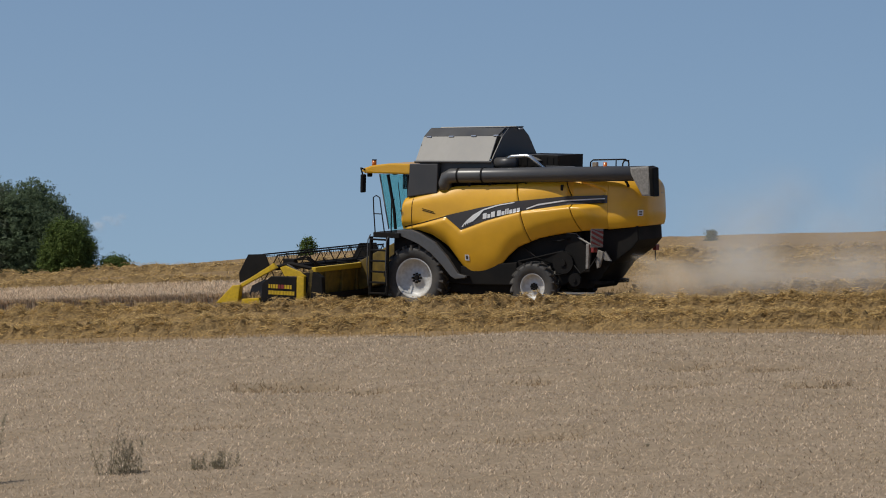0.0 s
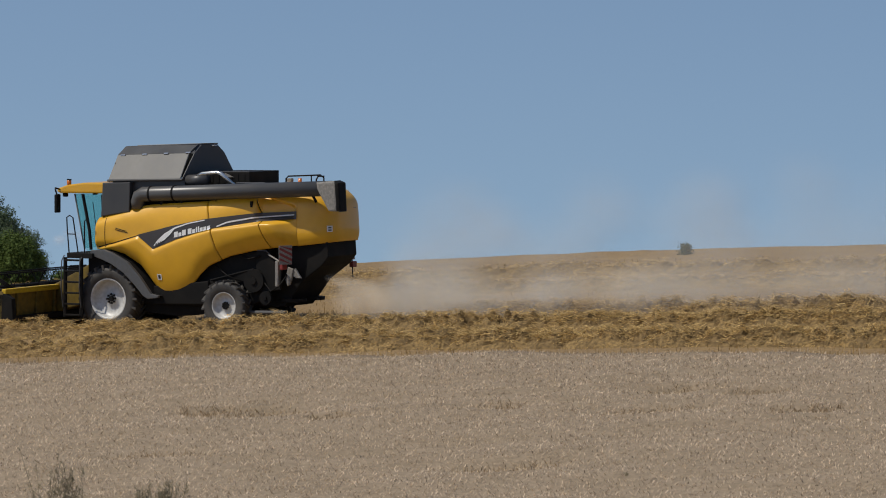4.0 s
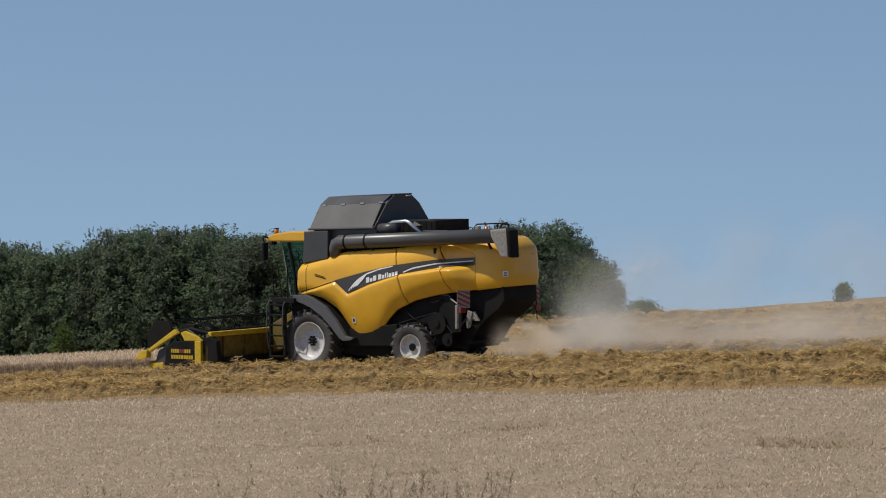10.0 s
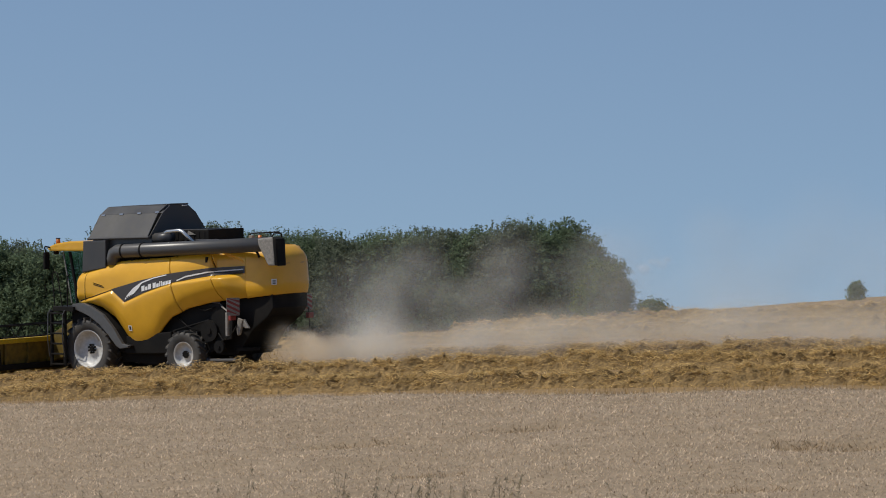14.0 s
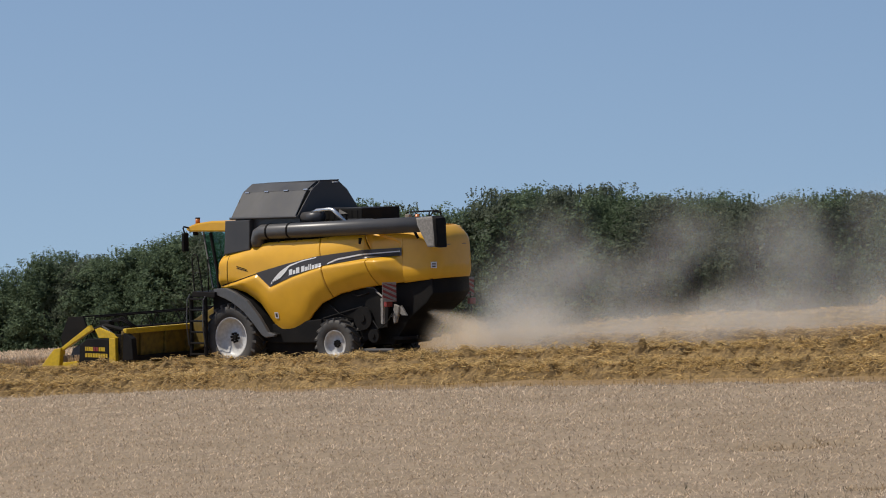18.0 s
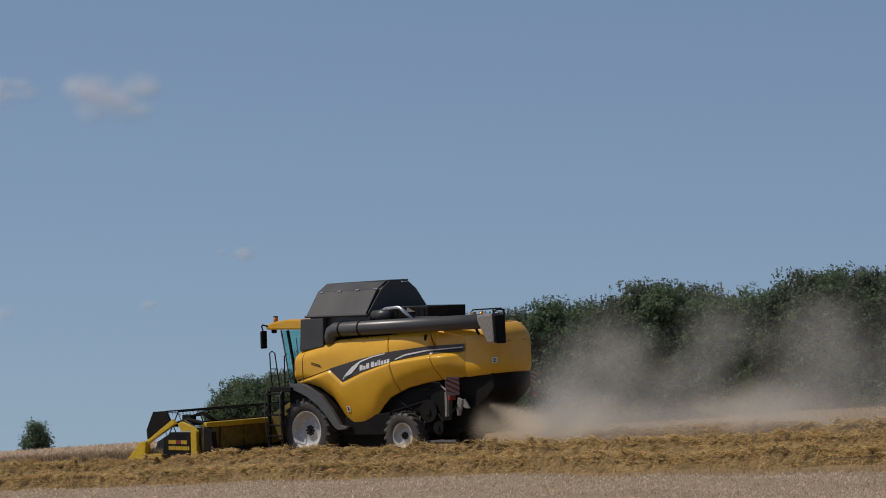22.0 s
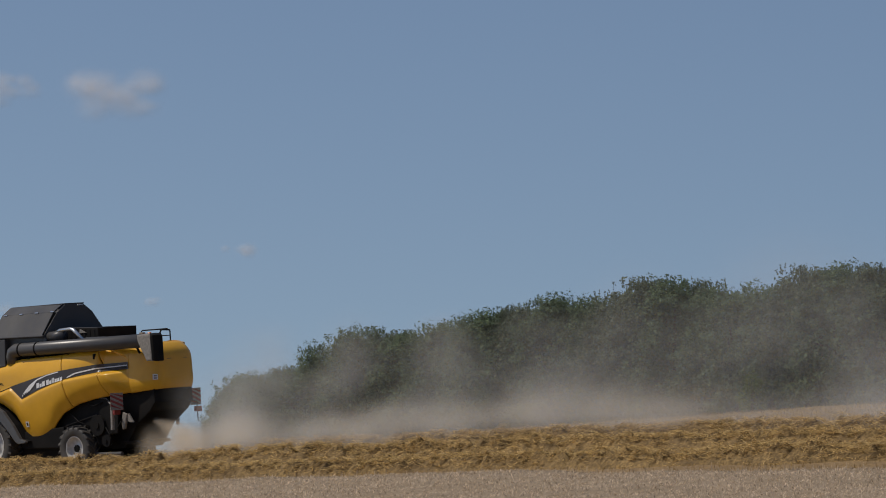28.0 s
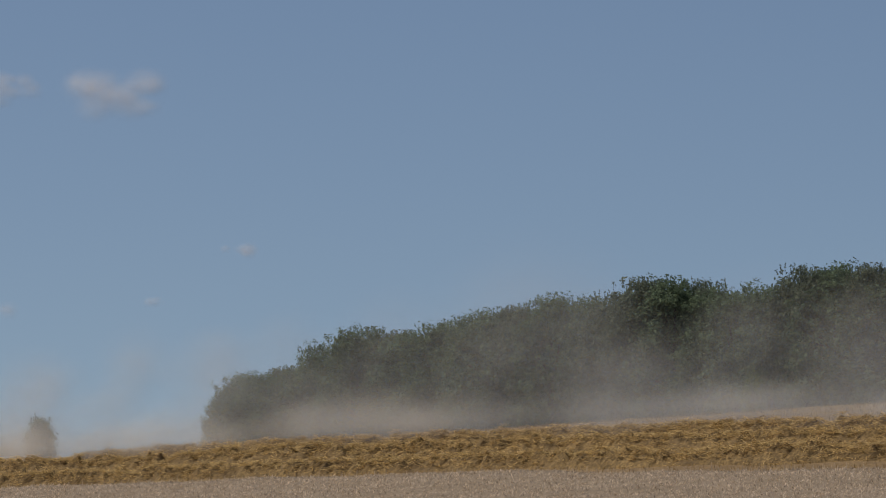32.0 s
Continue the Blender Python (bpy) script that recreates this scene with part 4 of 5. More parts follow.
def build_cab():
    side = [(1.30, 2.24), (1.42, 2.34), (1.75, 3.98), (0.72, 3.98), (0.66, 2.24)]
    cab = part("cab", prism(side, 0.930, 0.942, 0), GLASS, combine, "tinted cab side glass")
    part("pane", prism(side, -0.942, -0.930, 0), GLASS, cab)
    part("windscreen", prism([(1.42, 2.34), (1.432, 2.34), (1.762, 3.98), (1.75, 3.98)], -0.92, 0.92, 0), GLASS, cab, "curved tinted windscreen")
    for pane in [cab, *cab.children]:
        pane.visible_shadow = False
    for sg in (1, -1):
        y = sg * 0.96
        part("pillar", tube([(1.41, y, 2.30), (1.76, y, 3.98)], 0.022, 8), DUSTY_STEEL, cab)
        part("pillar", tube([(0.70, y, 2.30), (0.76, y, 3.98)], 0.055, 8), BLACK, cab)
        part("pillar", tube([(1.18, y, 2.30), (1.24, y, 2.9), (1.47, y, 3.98)], 0.05, 8), BLACK, cab, "black door pillar")
        part("door_handle", box(0.84, 1.02, y - 0.02, y + 0.02, 2.86, 2.90, 0.008), BLACK, cab)
    roof = [(0.62, 4.02), (0.62, 4.34), (1.35, 4.33), (1.95, 4.25), (2.28, 4.14), (2.30, 4.05), (2.2, 4.00)]
    part("roof", prism(roof, -1.12, 1.12, 0.05), YELLOW, combine, "yellow cab roof")
    part("steering_column", tube([(1.30, 0, 2.30), (1.22, 0, 2.95), (1.05, 0, 3.05)], 0.05, 8), BLACK, cab)
    part("steering_wheel", tube([(1.10 + 0.06 * math.sin(a), 0.2 * math.cos(a), 3.05 + 0.2 * math.sin(a)) for a in (k * 0.5236 for k in range(13))], 0.018, 6), BLACK, cab)
    part("console", box(0.80, 1.15, -0.62, -0.35, 2.3, 2.95, 0.05), DARK, cab)
    part("seat", box(0.85, 1.20, -0.25, 0.25, 2.35, 3.15, 0.08), BLACK, cab, "black seat")
    part("floor_plate", box(0.6, 1.5, -1.0, 1.0, 2.10, 2.24, 0.02), BLACK, combine)
    part("cab_rear_panel", prism([(0.56, 3.34), (0.50, 4.35), (-0.46, 4.39), (-0.44, 3.50)], 0.75, 1.40, 0.025), DARK, combine, "dark grey panel behind the cab")
    part("cab_rear_panel", prism([(0.56, 3.34), (0.50, 4.35), (-0.46, 4.39), (-0.44, 3.50)], -1.40, -0.75, 0.025), DARK, combine)
    beacon = part("beacon", tube([(1.92, 1.02, 4.20), (1.92, 1.02, 4.40)], 0.07, 12), AMBER, combine, "amber beacon", True)
    part("beacon_cap", tube([(1.92, 1.02, 4.40), (1.92, 1.02, 4.43)], 0.075, 12), BLACK, beacon)
    part("wiper", tube([(0.95, 0.955, 2.6), (1.12, 0.955, 3.75)], 0.012, 5), BLACK, cab)
    part("aerial", tube([(0.35, 0.9, 4.3), (0.36, 0.9, 4.95)], 0.008, 5), BLACK, combine)
    for sg in (1, -1):
        arm = part("mirror_arm", tube([(2.18, sg * 1.05, 4.10), (2.24, sg * 1.30, 4.16), (2.16, sg * 1.42, 4.12), (2.10, sg * 1.42, 3.95)], 0.025, 8), BLACK, combine)
        part("mirror", box(2.04, 2.13, sg * 1.42 - 0.12, sg * 1.42 + 0.12, 3.42, 3.98, 0.03), BLACK, arm, "black mirror housing")
        part("work_lamp", box(2.10, 2.22, sg * 0.85 - 0.08, sg * 0.85 + 0.08, 3.88, 4.0, 0.03), BLACK, combine)
    # platform, ladder and rails on the near side
    part("platform", box(0.62, 1.52, 0.95, 1.80, 2.08, 2.24, 0.02), BLACK, combine, "black steel platform")
    ladder = part("ladder", tube([(1.62, 1.72, 2.10), (1.62, 1.74, 0.30)], 0.06, 8), BLACK, combine, "black steel ladder")
    tube([(1.05, 1.72, 2.10), (1.05, 1.74, 0.30)], 0.06, 8, bm := bmesh.new())
    part("ladder_side", bm, BLACK, ladder)
    for k in range(6):
        part("rung", box(1.05, 1.62, 1.66, 1.84, 0.34 + 0.33 * k, 0.39 + 0.33 * k, 0.008), BLACK, ladder)
    for x in (1.66, 1.02):
        part("grab_rail", tube([(x, 1.80, 0.6), (x, 1.90, 1.2), (x, 1.86, 2.0), (x - 0.03, 1.76, 2.16)], 0.018, 6), GREY_STEEL, ladder)
    part("handrail", tube([(1.50, 1.70, 2.24), (1.56, 1.70, 2.9), (1.58, 1.70, 3.3), (1.48, 1.70, 3.36), (1.36, 1.70, 3.3), (1.18, 1.70, 2.24)], 0.02, 8), BLACK, combine)
    part("handrail", tube([(1.57, 1.70, 2.8), (1.28, 1.70, 2.8)], 0.016, 6), BLACK, combine)
    part("handrail", tube([(0.95, 1.70, 2.24), (0.95, 1.70, 3.2), (0.85, 1.70, 3.28)], 0.02, 8), BLACK, combine)
    part("battery_box", box(0.30, 0.95, 1.0, 1.5, 1.45, 2.1, 0.04), BLACK, combine)


def build_wheel(radius, width, rim_radius, lugs, centre, sign):
    r, w = radius, width / 2
    profile = [(rim_radius, -w * 0.80), (rim_radius * 1.06, -w * 0.92), (r * 0.80, -w), (r * 0.89, -w * 0.94), (r * 0.92, -w * 0.75), (r * 0.93, 0),
               (r * 0.92, w * 0.75), (r * 0.89, w * 0.94), (r * 0.80, w), (rim_radius * 1.06, w * 0.92), (rim_radius, w * 0.80)]
    bm = lathe(profile, 44)
    bmesh.ops.recalc_face_normals(bm, faces=bm.faces)
    wheel = part("wheel", bm, RUBBER, combine, "dusty black tractor tyre", True)
    for side in (1, -1):
        bm = bmesh.new()
        pts = []
        for q, (yy, turn) in enumerate(((0.04, 0.0), (0.55, 0.16), (1.01, 0.27))):
            a = -turn * 0.9
            for ra in ((r * 0.91, r) if q < 2 else (r * 0.84, r * 0.985)):
                for da in (-0.036, 0.036):
                    pts.append(bm.verts.new((math.cos(a + da) * ra, side * yy * w, math.sin(a + da) * ra)))
        for q in (0, 4):
            c = pts[q:q + 8]
            for f in ((0, 1, 5, 4), (2, 6, 7, 3), (0, 4, 6, 2), (1, 3, 7, 5)):
                bm.faces.new([c[i] for i in f])
        bm.faces.new((pts[8], pts[9], pts[11], pts[10]))
        bm.faces.new((pts[0], pts[2], pts[3], pts[1]))
        bmesh.ops.recalc_face_normals(bm, faces=bm.faces)
        lug = part("lug", bm, RUBBER, wheel)
        for k in range(lugs):
            one = lug if k == 0 else lug.copy()
            if k:
                scene.collection.objects.link(one)
            one.rotation_euler = (0, -2 * math.pi * (k + (0.5 if side < 0 else 0)) / lugs, 0)
    rr = rim_radius
    dish = [(rr * 1.05, w * 0.86), (rr * 1.0, w * 0.90), (rr * 0.94, w * 0.80), (rr * 0.91, w * 0.55), (rr * 0.86, w * 0.34), (rr * 0.55, w * 0.22), (rr * 0.30, w * 0.26), (rr * 0.28, w * 0.30), (0.0, w * 0.30)]
    bm = lathe(dish, 40)
    lathe([(rr * 0.86, w * 0.30), (rr * 0.90, -w * 0.5), (rr * 1.02, -w * 0.88)], 40, bm)
    for v in bm.verts:
        v.co.y *= sign
    bmesh.ops.recalc_face_normals(bm, faces=bm.faces)
    rim = part("rim", bm, RIM, wheel, "white painted dished rim", True)
    bm = tube([(0, sign * w * 0.25, 0), (0, sign * w * 0.50, 0)], [rr * 0.15, rr * 0.12], 14)
    part("hub", bm, BLACK, wheel, "dark hub")
    for k in range(8):
        a = 2 * math.pi * k / 8
        part("wheel_bolt", box(math.cos(a) * rr * 0.22 - 0.03, math.cos(a) * rr * 0.22 + 0.03, sign * w * 0.34 - 0.05, sign * w * 0.34 + 0.05,
                               math.sin(a) * rr * 0.22 - 0.03, math.sin(a) * rr * 0.22 + 0.03, 0.01), BLACK, wheel)
    wheel.location = centre
    return wheel


def build_tail():
    part("straw_hood", prism([(-4.9, 2.55), (-6.0, 2.62), (-6.95, 2.74), (-6.98, 2.3), (-6.75, 2.02), (-6.1, 1.55), (-5.8, 1.15), (-5.5, 0.78), (-4.6, 0.75)], -0.88, 0.88, 0.04), BLACK, combine, "black straw chopper housing")
    for sg in (1, -1):
        part("spreader_disc", tube([(-5.6, sg * 0.55, 0.92), (-5.6, sg * 0.55, 1.02)], 0.42, 18), BLACK, combine, "black chaff spreader disc")
        part("lamp_bracket", prism([(-5.56, 2.16), (-5.66, 2.16), (-5.64, 1.42), (-5.56, 1.42)], sg * 1.5 - 0.05, sg * 1.5 + 0.05, 0.01), DUSTY_STEEL, combine, "grey tail lamp bracket")
        lamp = part("tail_lamp", box(-5.86, -5.76, sg * 1.5 - 0.14, sg * 1.5 + 0.14, 1.92, 2.14, 0.02), RED, combine, "red tail lamp")
        bm = bmesh.new()
        part("lamp_arm", tube([(-5.1, sg * 1.2, 2.35), (-5.7, sg * 1.5, 2.15)], 0.025, 8), DUSTY_STEEL, combine)
        board = part("warning_board", box(-0.21, 0.21, -0.012, 0.012, -0.28, 0.28, 0), DUSTY_STEEL, combine, "dusty red and white striped warning board")
        board.location, board.rotation_euler = (-5.95 if sg > 0 else -6.35, sg * 1.62, 2.36), (0, 0, radians(55 if sg > 0 else 82))
        if sg < 0:
            part("tail_lamp", box(-6.50, -6.38, -1.76, -1.50, 1.86, 2.04, 0.02), RED, combine, "red tail lamp")
            part("lamp_arm", tube([(-6.3, -1.2, 2.3), (-6.4, -1.62, 2.2), (-6.44, -1.62, 1.55)], 0.02, 6), BLACK, combine)
        for k in range(4):
            z = -0.25 + 0.155 * k
            bm = prism([(-0.208, max(-0.278, z - 0.10)), (0.208, min(0.278, z + 0.10)), (0.208, min(0.278, z + 0.18)), (-0.208, max(-0.277, z - 0.02))], -0.016, 0.016)
            part("stripe", bm, RED, board)
    # hydraulic fittings, belts and guards under the hood
    part("fitting", prism([(-5.72, 1.62), (-5.80, 1.98), (-5.98, 1.92), (-5.94, 1.70), (-5.86, 1.45), (-5.78, 1.42)], 1.12, 1.22, 0.02), DUSTY_STEEL, combine, "dusty steel hydraulic fitting")
    part("fitting", prism([(-5.93, 1.75), (-6.02, 1.95), (-6.22, 1.66), (-6.04, 1.66)], 1.10, 1.18, 0.01), DUSTY_STEEL, combine)
    part("hose", tube([(-5.0, 1.28, 1.55), (-5.3, 1.36, 1.25), (-5.6, 1.32, 1.45), (-5.78, 1.2, 1.78)], 0.022, 6), BLACK, combine, "", True)
    part("guard_plate", prism([(-4.75, 2.42), (-5.05, 2.46), (-5.62, 2.02), (-5.55, 1.30), (-4.9, 1.20), (-4.72, 1.75)], 1.16, 1.24, 0.02), BLACK, combine, "black belt guard plate")
    part("guard_edge", tube([(-4.78, 1.26, 2.45), (-5.1, 1.26, 2.44), (-5.62, 1.26, 2.02)], 0.014, 6), GREY_STEEL, combine)
    for x, z, r in ((-2.2, 1.95, 0.30), (-2.95, 2.05, 0.20), (-3.2, 1.25, 0.26), (-4.7, 1.55, 0.34), (-5.1, 1.05, 0.20)):
        pulley = part("pulley", tube([(x, 1.22, z), (x, 1.34, z)], r, 20), BLACK, combine, "black belt pulley")
        part("pulley_hub", tube([(x, 1.34, z), (x, 1.38, z)], r * 0.3, 12), BLACK, pulley)
    part("drive_belt", tube([(-3.2, 1.31, 1.52), (-4.7, 1.31, 1.90)], 0.025, 6), BLACK, combine)
    part("drive_belt", tube([(-3.2, 1.31, 0.99), (-4.7, 1.31, 1.21)], 0.025, 6), BLACK, combine)
    for x0, z0, x1, z1 in ((-3.3, 2.0, -4.3, 1.5), (-2.6, 1.4, -3.3, 0.9), (-4.2, 2.25, -4.9, 2.3)):
        part("hose", tube([(x0, 1.26, z0), ((x0 + x1) / 2, 1.32, (z0 + z1) / 2 - 0.08), (x1, 1.26, z1)], 0.02, 6), BLACK, combine, "", True)
    # added black block that stands in for the shadow between the wheels
    part("belly_pan", prism([(-0.6, 0.50), (-0.6, 1.0), (-3.5, 1.0), (-3.5, 0.55), (-2.0, 0.38)], -1.05, 1.05, 0.03), BLACK, combine, "added black block for the shadow under the machine")
    part("rear_axle", box(-3.94, -3.64, -1.1, 1.1, 0.62, 0.95, 0.04), BLACK, combine)
    part("front_axle", box(-0.04, 0.46, -1.1, 1.1, 0.62, 1.15, 0.05), BLACK, combine)
    part("sieve_box", prism([(-1.3, 0.75), (-1.3, 1.3), (-3.2, 1.5), (-3.2, 0.8)], 0.9, 1.42, 0.03), BLACK, combine)
    part("side_pipe", tube([(-4.55, 1.25, 0.60), (-5.75, 1.25, 0.64)], 0.06, 8), GREY_STEEL, combine)
    part("feeder_house", prism([(0.4, 1.2), (0.4, 2.05), (1.2, 1.95), (2.75, 1.15), (2.75, 0.30), (1.2, 0.75)], -0.72, 0.72, 0.03), WALL_YELLOW, combine, "dull dark yellow feeder house")
    part("feeder_plate", box(0.95, 1.25, 0.74, 0.80, 0.75, 1.75, 0.02), HEADER_YELLOW, combine, "bright yellow plate on the feeder house")


def build_header():
    wall = [(2.62, 0.20), (2.56, 1.12), (2.66, 1.14), (2.76, 0.45), (2.95, 0.16), (3.6, 0.05), (4.3, 0.04), (4.3, 0.00), (3.5, -0.01), (2.85, 0.06)]
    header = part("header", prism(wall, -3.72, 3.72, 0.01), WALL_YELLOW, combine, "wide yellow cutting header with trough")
    part("beam", box(2.47, 2.62, -3.70, 3.70, 1.05, 1.21, 0.03), HEADER_YELLOW, header, "dusty yellow top beam")
    part("lower_beam", box(2.42, 2.60, -3.70, 3.70, 0.20, 0.38, 0.02), BLACK, header)
    for y in (-3.0, -1.9, -0.9, 0.9, 1.9, 3.0):
        part("stiffener", box(2.50, 2.60, y - 0.04, y + 0.04, 0.36, 1.08, 0.01), WALL_YELLOW, header)
    part("auger", tube([(3.15, -3.65, 0.48), (3.15, 3.65, 0.48)], 0.26, 16), BLACK, header, "dark feed auger", True)
    part("knife_bar", box(4.28, 4.42, -3.72, 3.72, 0.0, 0.035, 0.005), GREY_STEEL, header)
    for sg in (1, -1):
        lo, hi = sorted((sg * 3.66, sg * 3.84))
        part("end_box", prism([(4.30, 0.08), (4.25, 0.66), (3.95, 0.88), (3.06, 0.90), (3.06, 0.10)], lo, hi, 0.03), BLACK, header, "black end box with yellow marks")
        part("end_post", box(2.80, 3.055, lo, hi, 0.10, 0.92, 0.02), HEADER_YELLOW, header)
        part("end_cover", prism([(2.78, 0.93), (3.0, 1.06), (3.5, 1.22), (3.66, 1.16), (3.5, 0.91)], lo + 0.02, hi - 0.04, 0.01), HEADER_YELLOW, header)
        part("drive_cover", prism([(2.20, 0.28), (2.25, 0.92), (2.50, 1.08), (2.95, 1.02), (2.735, 0.2)], lo - sg * 0.15, hi - sg * 0.12, 0.03), BLACK, header, "black drive cover")
        part("end_plate", prism([(4.9, 0.02), (4.7, 0.55), (4.3, 0.75), (2.7, 0.95), (2.7, 0.1)], sg * 3.62 - 0.03, sg * 3.62 + 0.03, 0.0), DARK, header)
        tip = part("divider", prism([(5.86, -0.03), (5.28, 0.54), (5.00, 0.58), (5.08, 0.0)], lo - sg * 0.02, hi + sg * 0.03, 0.03), HEADER_YELLOW, header, "yellow pointed crop divider")
        part("divider_arm", prism([(5.10, 0.44), (5.02, 0.60), (3.90, 1.28), (3.78, 1.14)], lo, hi - sg * 0.04, 0.02), HEADER_YELLOW, header)
        part("divider_foot", prism([(5.0, -0.02), (4.95, 0.14), (4.35, 0.20), (4.35, 0.0)], lo, hi, 0.02), HEADER_YELLOW, header)
        part("reel_shield", prism([(5.12, 0.62), (5.15, 0.92), (4.84, 1.50), (4.25, 1.54), (4.06, 1.12)], sg * 3.66 - 0.02, sg * 3.66 + 0.02, 0.0), BLACK, header, "black reel end shield")
        part("reel_arm", tube([(2.60, sg * 3.58, 1.15), (3.4, sg * 3.58, 1.28), (4.15, sg * 3.58, 1.08)], 0.06, 8), BLACK, header)
        part("reel_ram", tube([(2.9, sg * 3.64, 0.95), (3.5, sg * 3.62, 1.25)], 0.035, 8), GREY_STEEL, header)
        if sg > 0:
            for r in range(2):
                x = 4.02
                for k, w in enumerate(((0.05, 0.06, 0.07, 0.07, 0.07, 0.10, 0.07, 0.07, 0.06), (0.08, 0.08, 0.08, 0.08, 0.09, 0.08, 0.08, 0.08, 0.07))[r]):
                    z = 0.52 - 0.19 * r
                    mat = RED if r == 0 and k in (4, 5) else HEADER_YELLOW
                    part("mark", box(x - w, x, hi, hi + 0.006, z, z + 0.12, 0), mat, header)
                    x -= w + 0.022
            part("hydraulic_block", box(3.3, 3.7, 3.3, 3.55, 1.20, 1.42, 0.03), BLACK, header)
            for k in range(3):
                part("hose", tube([(2.6, 3.2 - 0.1 * k, 1.18), (3.0, 3.3, 1.42 + 0.05 * k), (3.5, 3.45, 1.35)], 0.022, 6), BLACK, header, "", True)
    bm = tube([(0, -3.52, 0), (0, 3.52, 0)], 0.06, 10)
    for y in (-3.5, -2.1, -0.7, 0.7, 2.1, 3.5):
        for k in range(6):
            a = 2 * math.pi * k / 6
            tube([(0.05 * math.cos(a), y, 0.05 * math.sin(a)), (0.50 * math.cos(a), y, 0.50 * math.sin(a))], 0.018, 5, bm)
            b = a + 2 * math.pi / 6
            tube([(0.46 * math.cos(a), y, 0.46 * math.sin(a)), (0.46 * math.cos(b), y, 0.46 * math.sin(b))], 0.012, 5, bm)
    reel = part("reel", bm, BLACK, combine, "dark six-bat pick-up reel")
    bats = []
    for k in range(6):
        bm = tube([(0, -3.52, 0), (0, 3.52, 0)], 0.024, 6)
        for q in range(46):
            y = -3.45 + q * 0.153
            tube([(0, y, 0), (-0.015, y, -0.07), (-0.045, y, -0.15)], 0.007, 3, bm, False)
        bats.append(part("bat", bm, BLACK, combine, "dark reel bat with hanging spring tines"))
    reel.location = (4.15, 0, 1.08)
    return header, reel, bats


build_body()
build_tank()
build_pipe()
build_top()
build_cab()
build_tail()
HEADER, REEL, BATS = build_header()
FRONT_WHEELS = [build_wheel(1.04, 0.72, 0.60, 22, (0.21, sg * 1.24, 0.87), sg) for sg in (1, -1)]
REAR_WHEELS = [build_wheel(0.77, 0.48, 0.395, 18, (-3.80, sg * 1.33, 0.79), sg) for sg in (1, -1)]


# ---- dust behind the combine, and clouds: soft domes of haze, thin towards their rims ----
def haze(name, colour, strength, grain):
    m = bpy.data.materials.new(name)
    m.use_nodes = True
    n, k = m.node_tree.nodes, m.node_tree.links
    n.clear()
    uv, size, fall = n.new("ShaderNodeUVMap"), n.new("ShaderNodeVectorMath"), n.new("ShaderNodeMapRange")
    uv.uv_map = "round"
    size.operation = "LENGTH"
    fall.interpolation_type = "SMOOTHERSTEP"
    for key, value in (("From Min", 1.0), ("From Max", 0.0), ("To Min", 0.0), ("To Max", 1.0)):
        fall.inputs[key].default_value = value
    tc, ns, mr = n.new("ShaderNodeTexCoord"), n.new("ShaderNodeTexNoise"), n.new("ShaderNodeMapRange")
    ns.inputs["Scale"].default_value, ns.inputs["Detail"].default_value, ns.inputs["Roughness"].default_value = grain, 5, 0.6
    for key, value in (("From Min", 0.34), ("From Max", 0.68), ("To Min", 0.42), ("To Max", 1.0)):
        mr.inputs[key].default_value = value
    m1, m2 = n.new("ShaderNodeMath"), n.new("ShaderNodeMath")
    m1.operation = m2.operation = "MULTIPLY"
    m2.inputs[1].default_value = strength
    df, tl, half = n.new("ShaderNodeBsdfDiffuse"), n.new("ShaderNodeBsdfTranslucent"), n.new("ShaderNodeMixShader")
    tr, mix, end = n.new("ShaderNodeBsdfTransparent"), n.new("ShaderNodeMixShader"), n.new("ShaderNodeOutputMaterial")
    for node in (df, tl):
        node.inputs["Color"].default_value = (*colour, 1)
    half.inputs["Fac"].default_value = 0.5
    k.new(uv.outputs[0], size.inputs[0])
    k.new(size.outputs["Value"], fall.inputs["Value"])
    k.new(tc.outputs["Object"], ns.inputs["Vector"])
    k.new(ns.outputs["Fac"], mr.inputs["Value"])
    k.new(fall.outputs[0], m1.inputs[0])
    k.new(mr.outputs[0], m1.inputs[1])
    k.new(m1.outputs[0], m2.inputs[0])
    k.new(df.outputs[0], half.inputs[1])
    k.new(tl.outputs[0], half.inputs[2])
    k.new(m2.outputs[0], mix.inputs["Fac"])
    k.new(tr.outputs[0], mix.inputs[1])
    k.new(half.outputs[0], mix.inputs[2])
    k.new(mix.outputs[0], end.inputs["Surface"])
    return m


scene.cycles.transparent_max_bounces = 96
DUST_JET = haze("dust_jet", (0.78, 0.68, 0.54), 0.32, 1.1)
DUST_LOW = haze("low_dust", (0.83, 0.78, 0.69), 0.225, 0.5)
DUST_HIGH = haze("drifting_dust", (0.80, 0.79, 0.75), 0.145, 0.4)
DUST_FAR = haze("thin_dust", (0.78, 0.78, 0.75), 0.12, 0.3)
CLOUD = haze("cloud_wisp", (0.95, 0.95, 0.95), 0.25, 0.16)


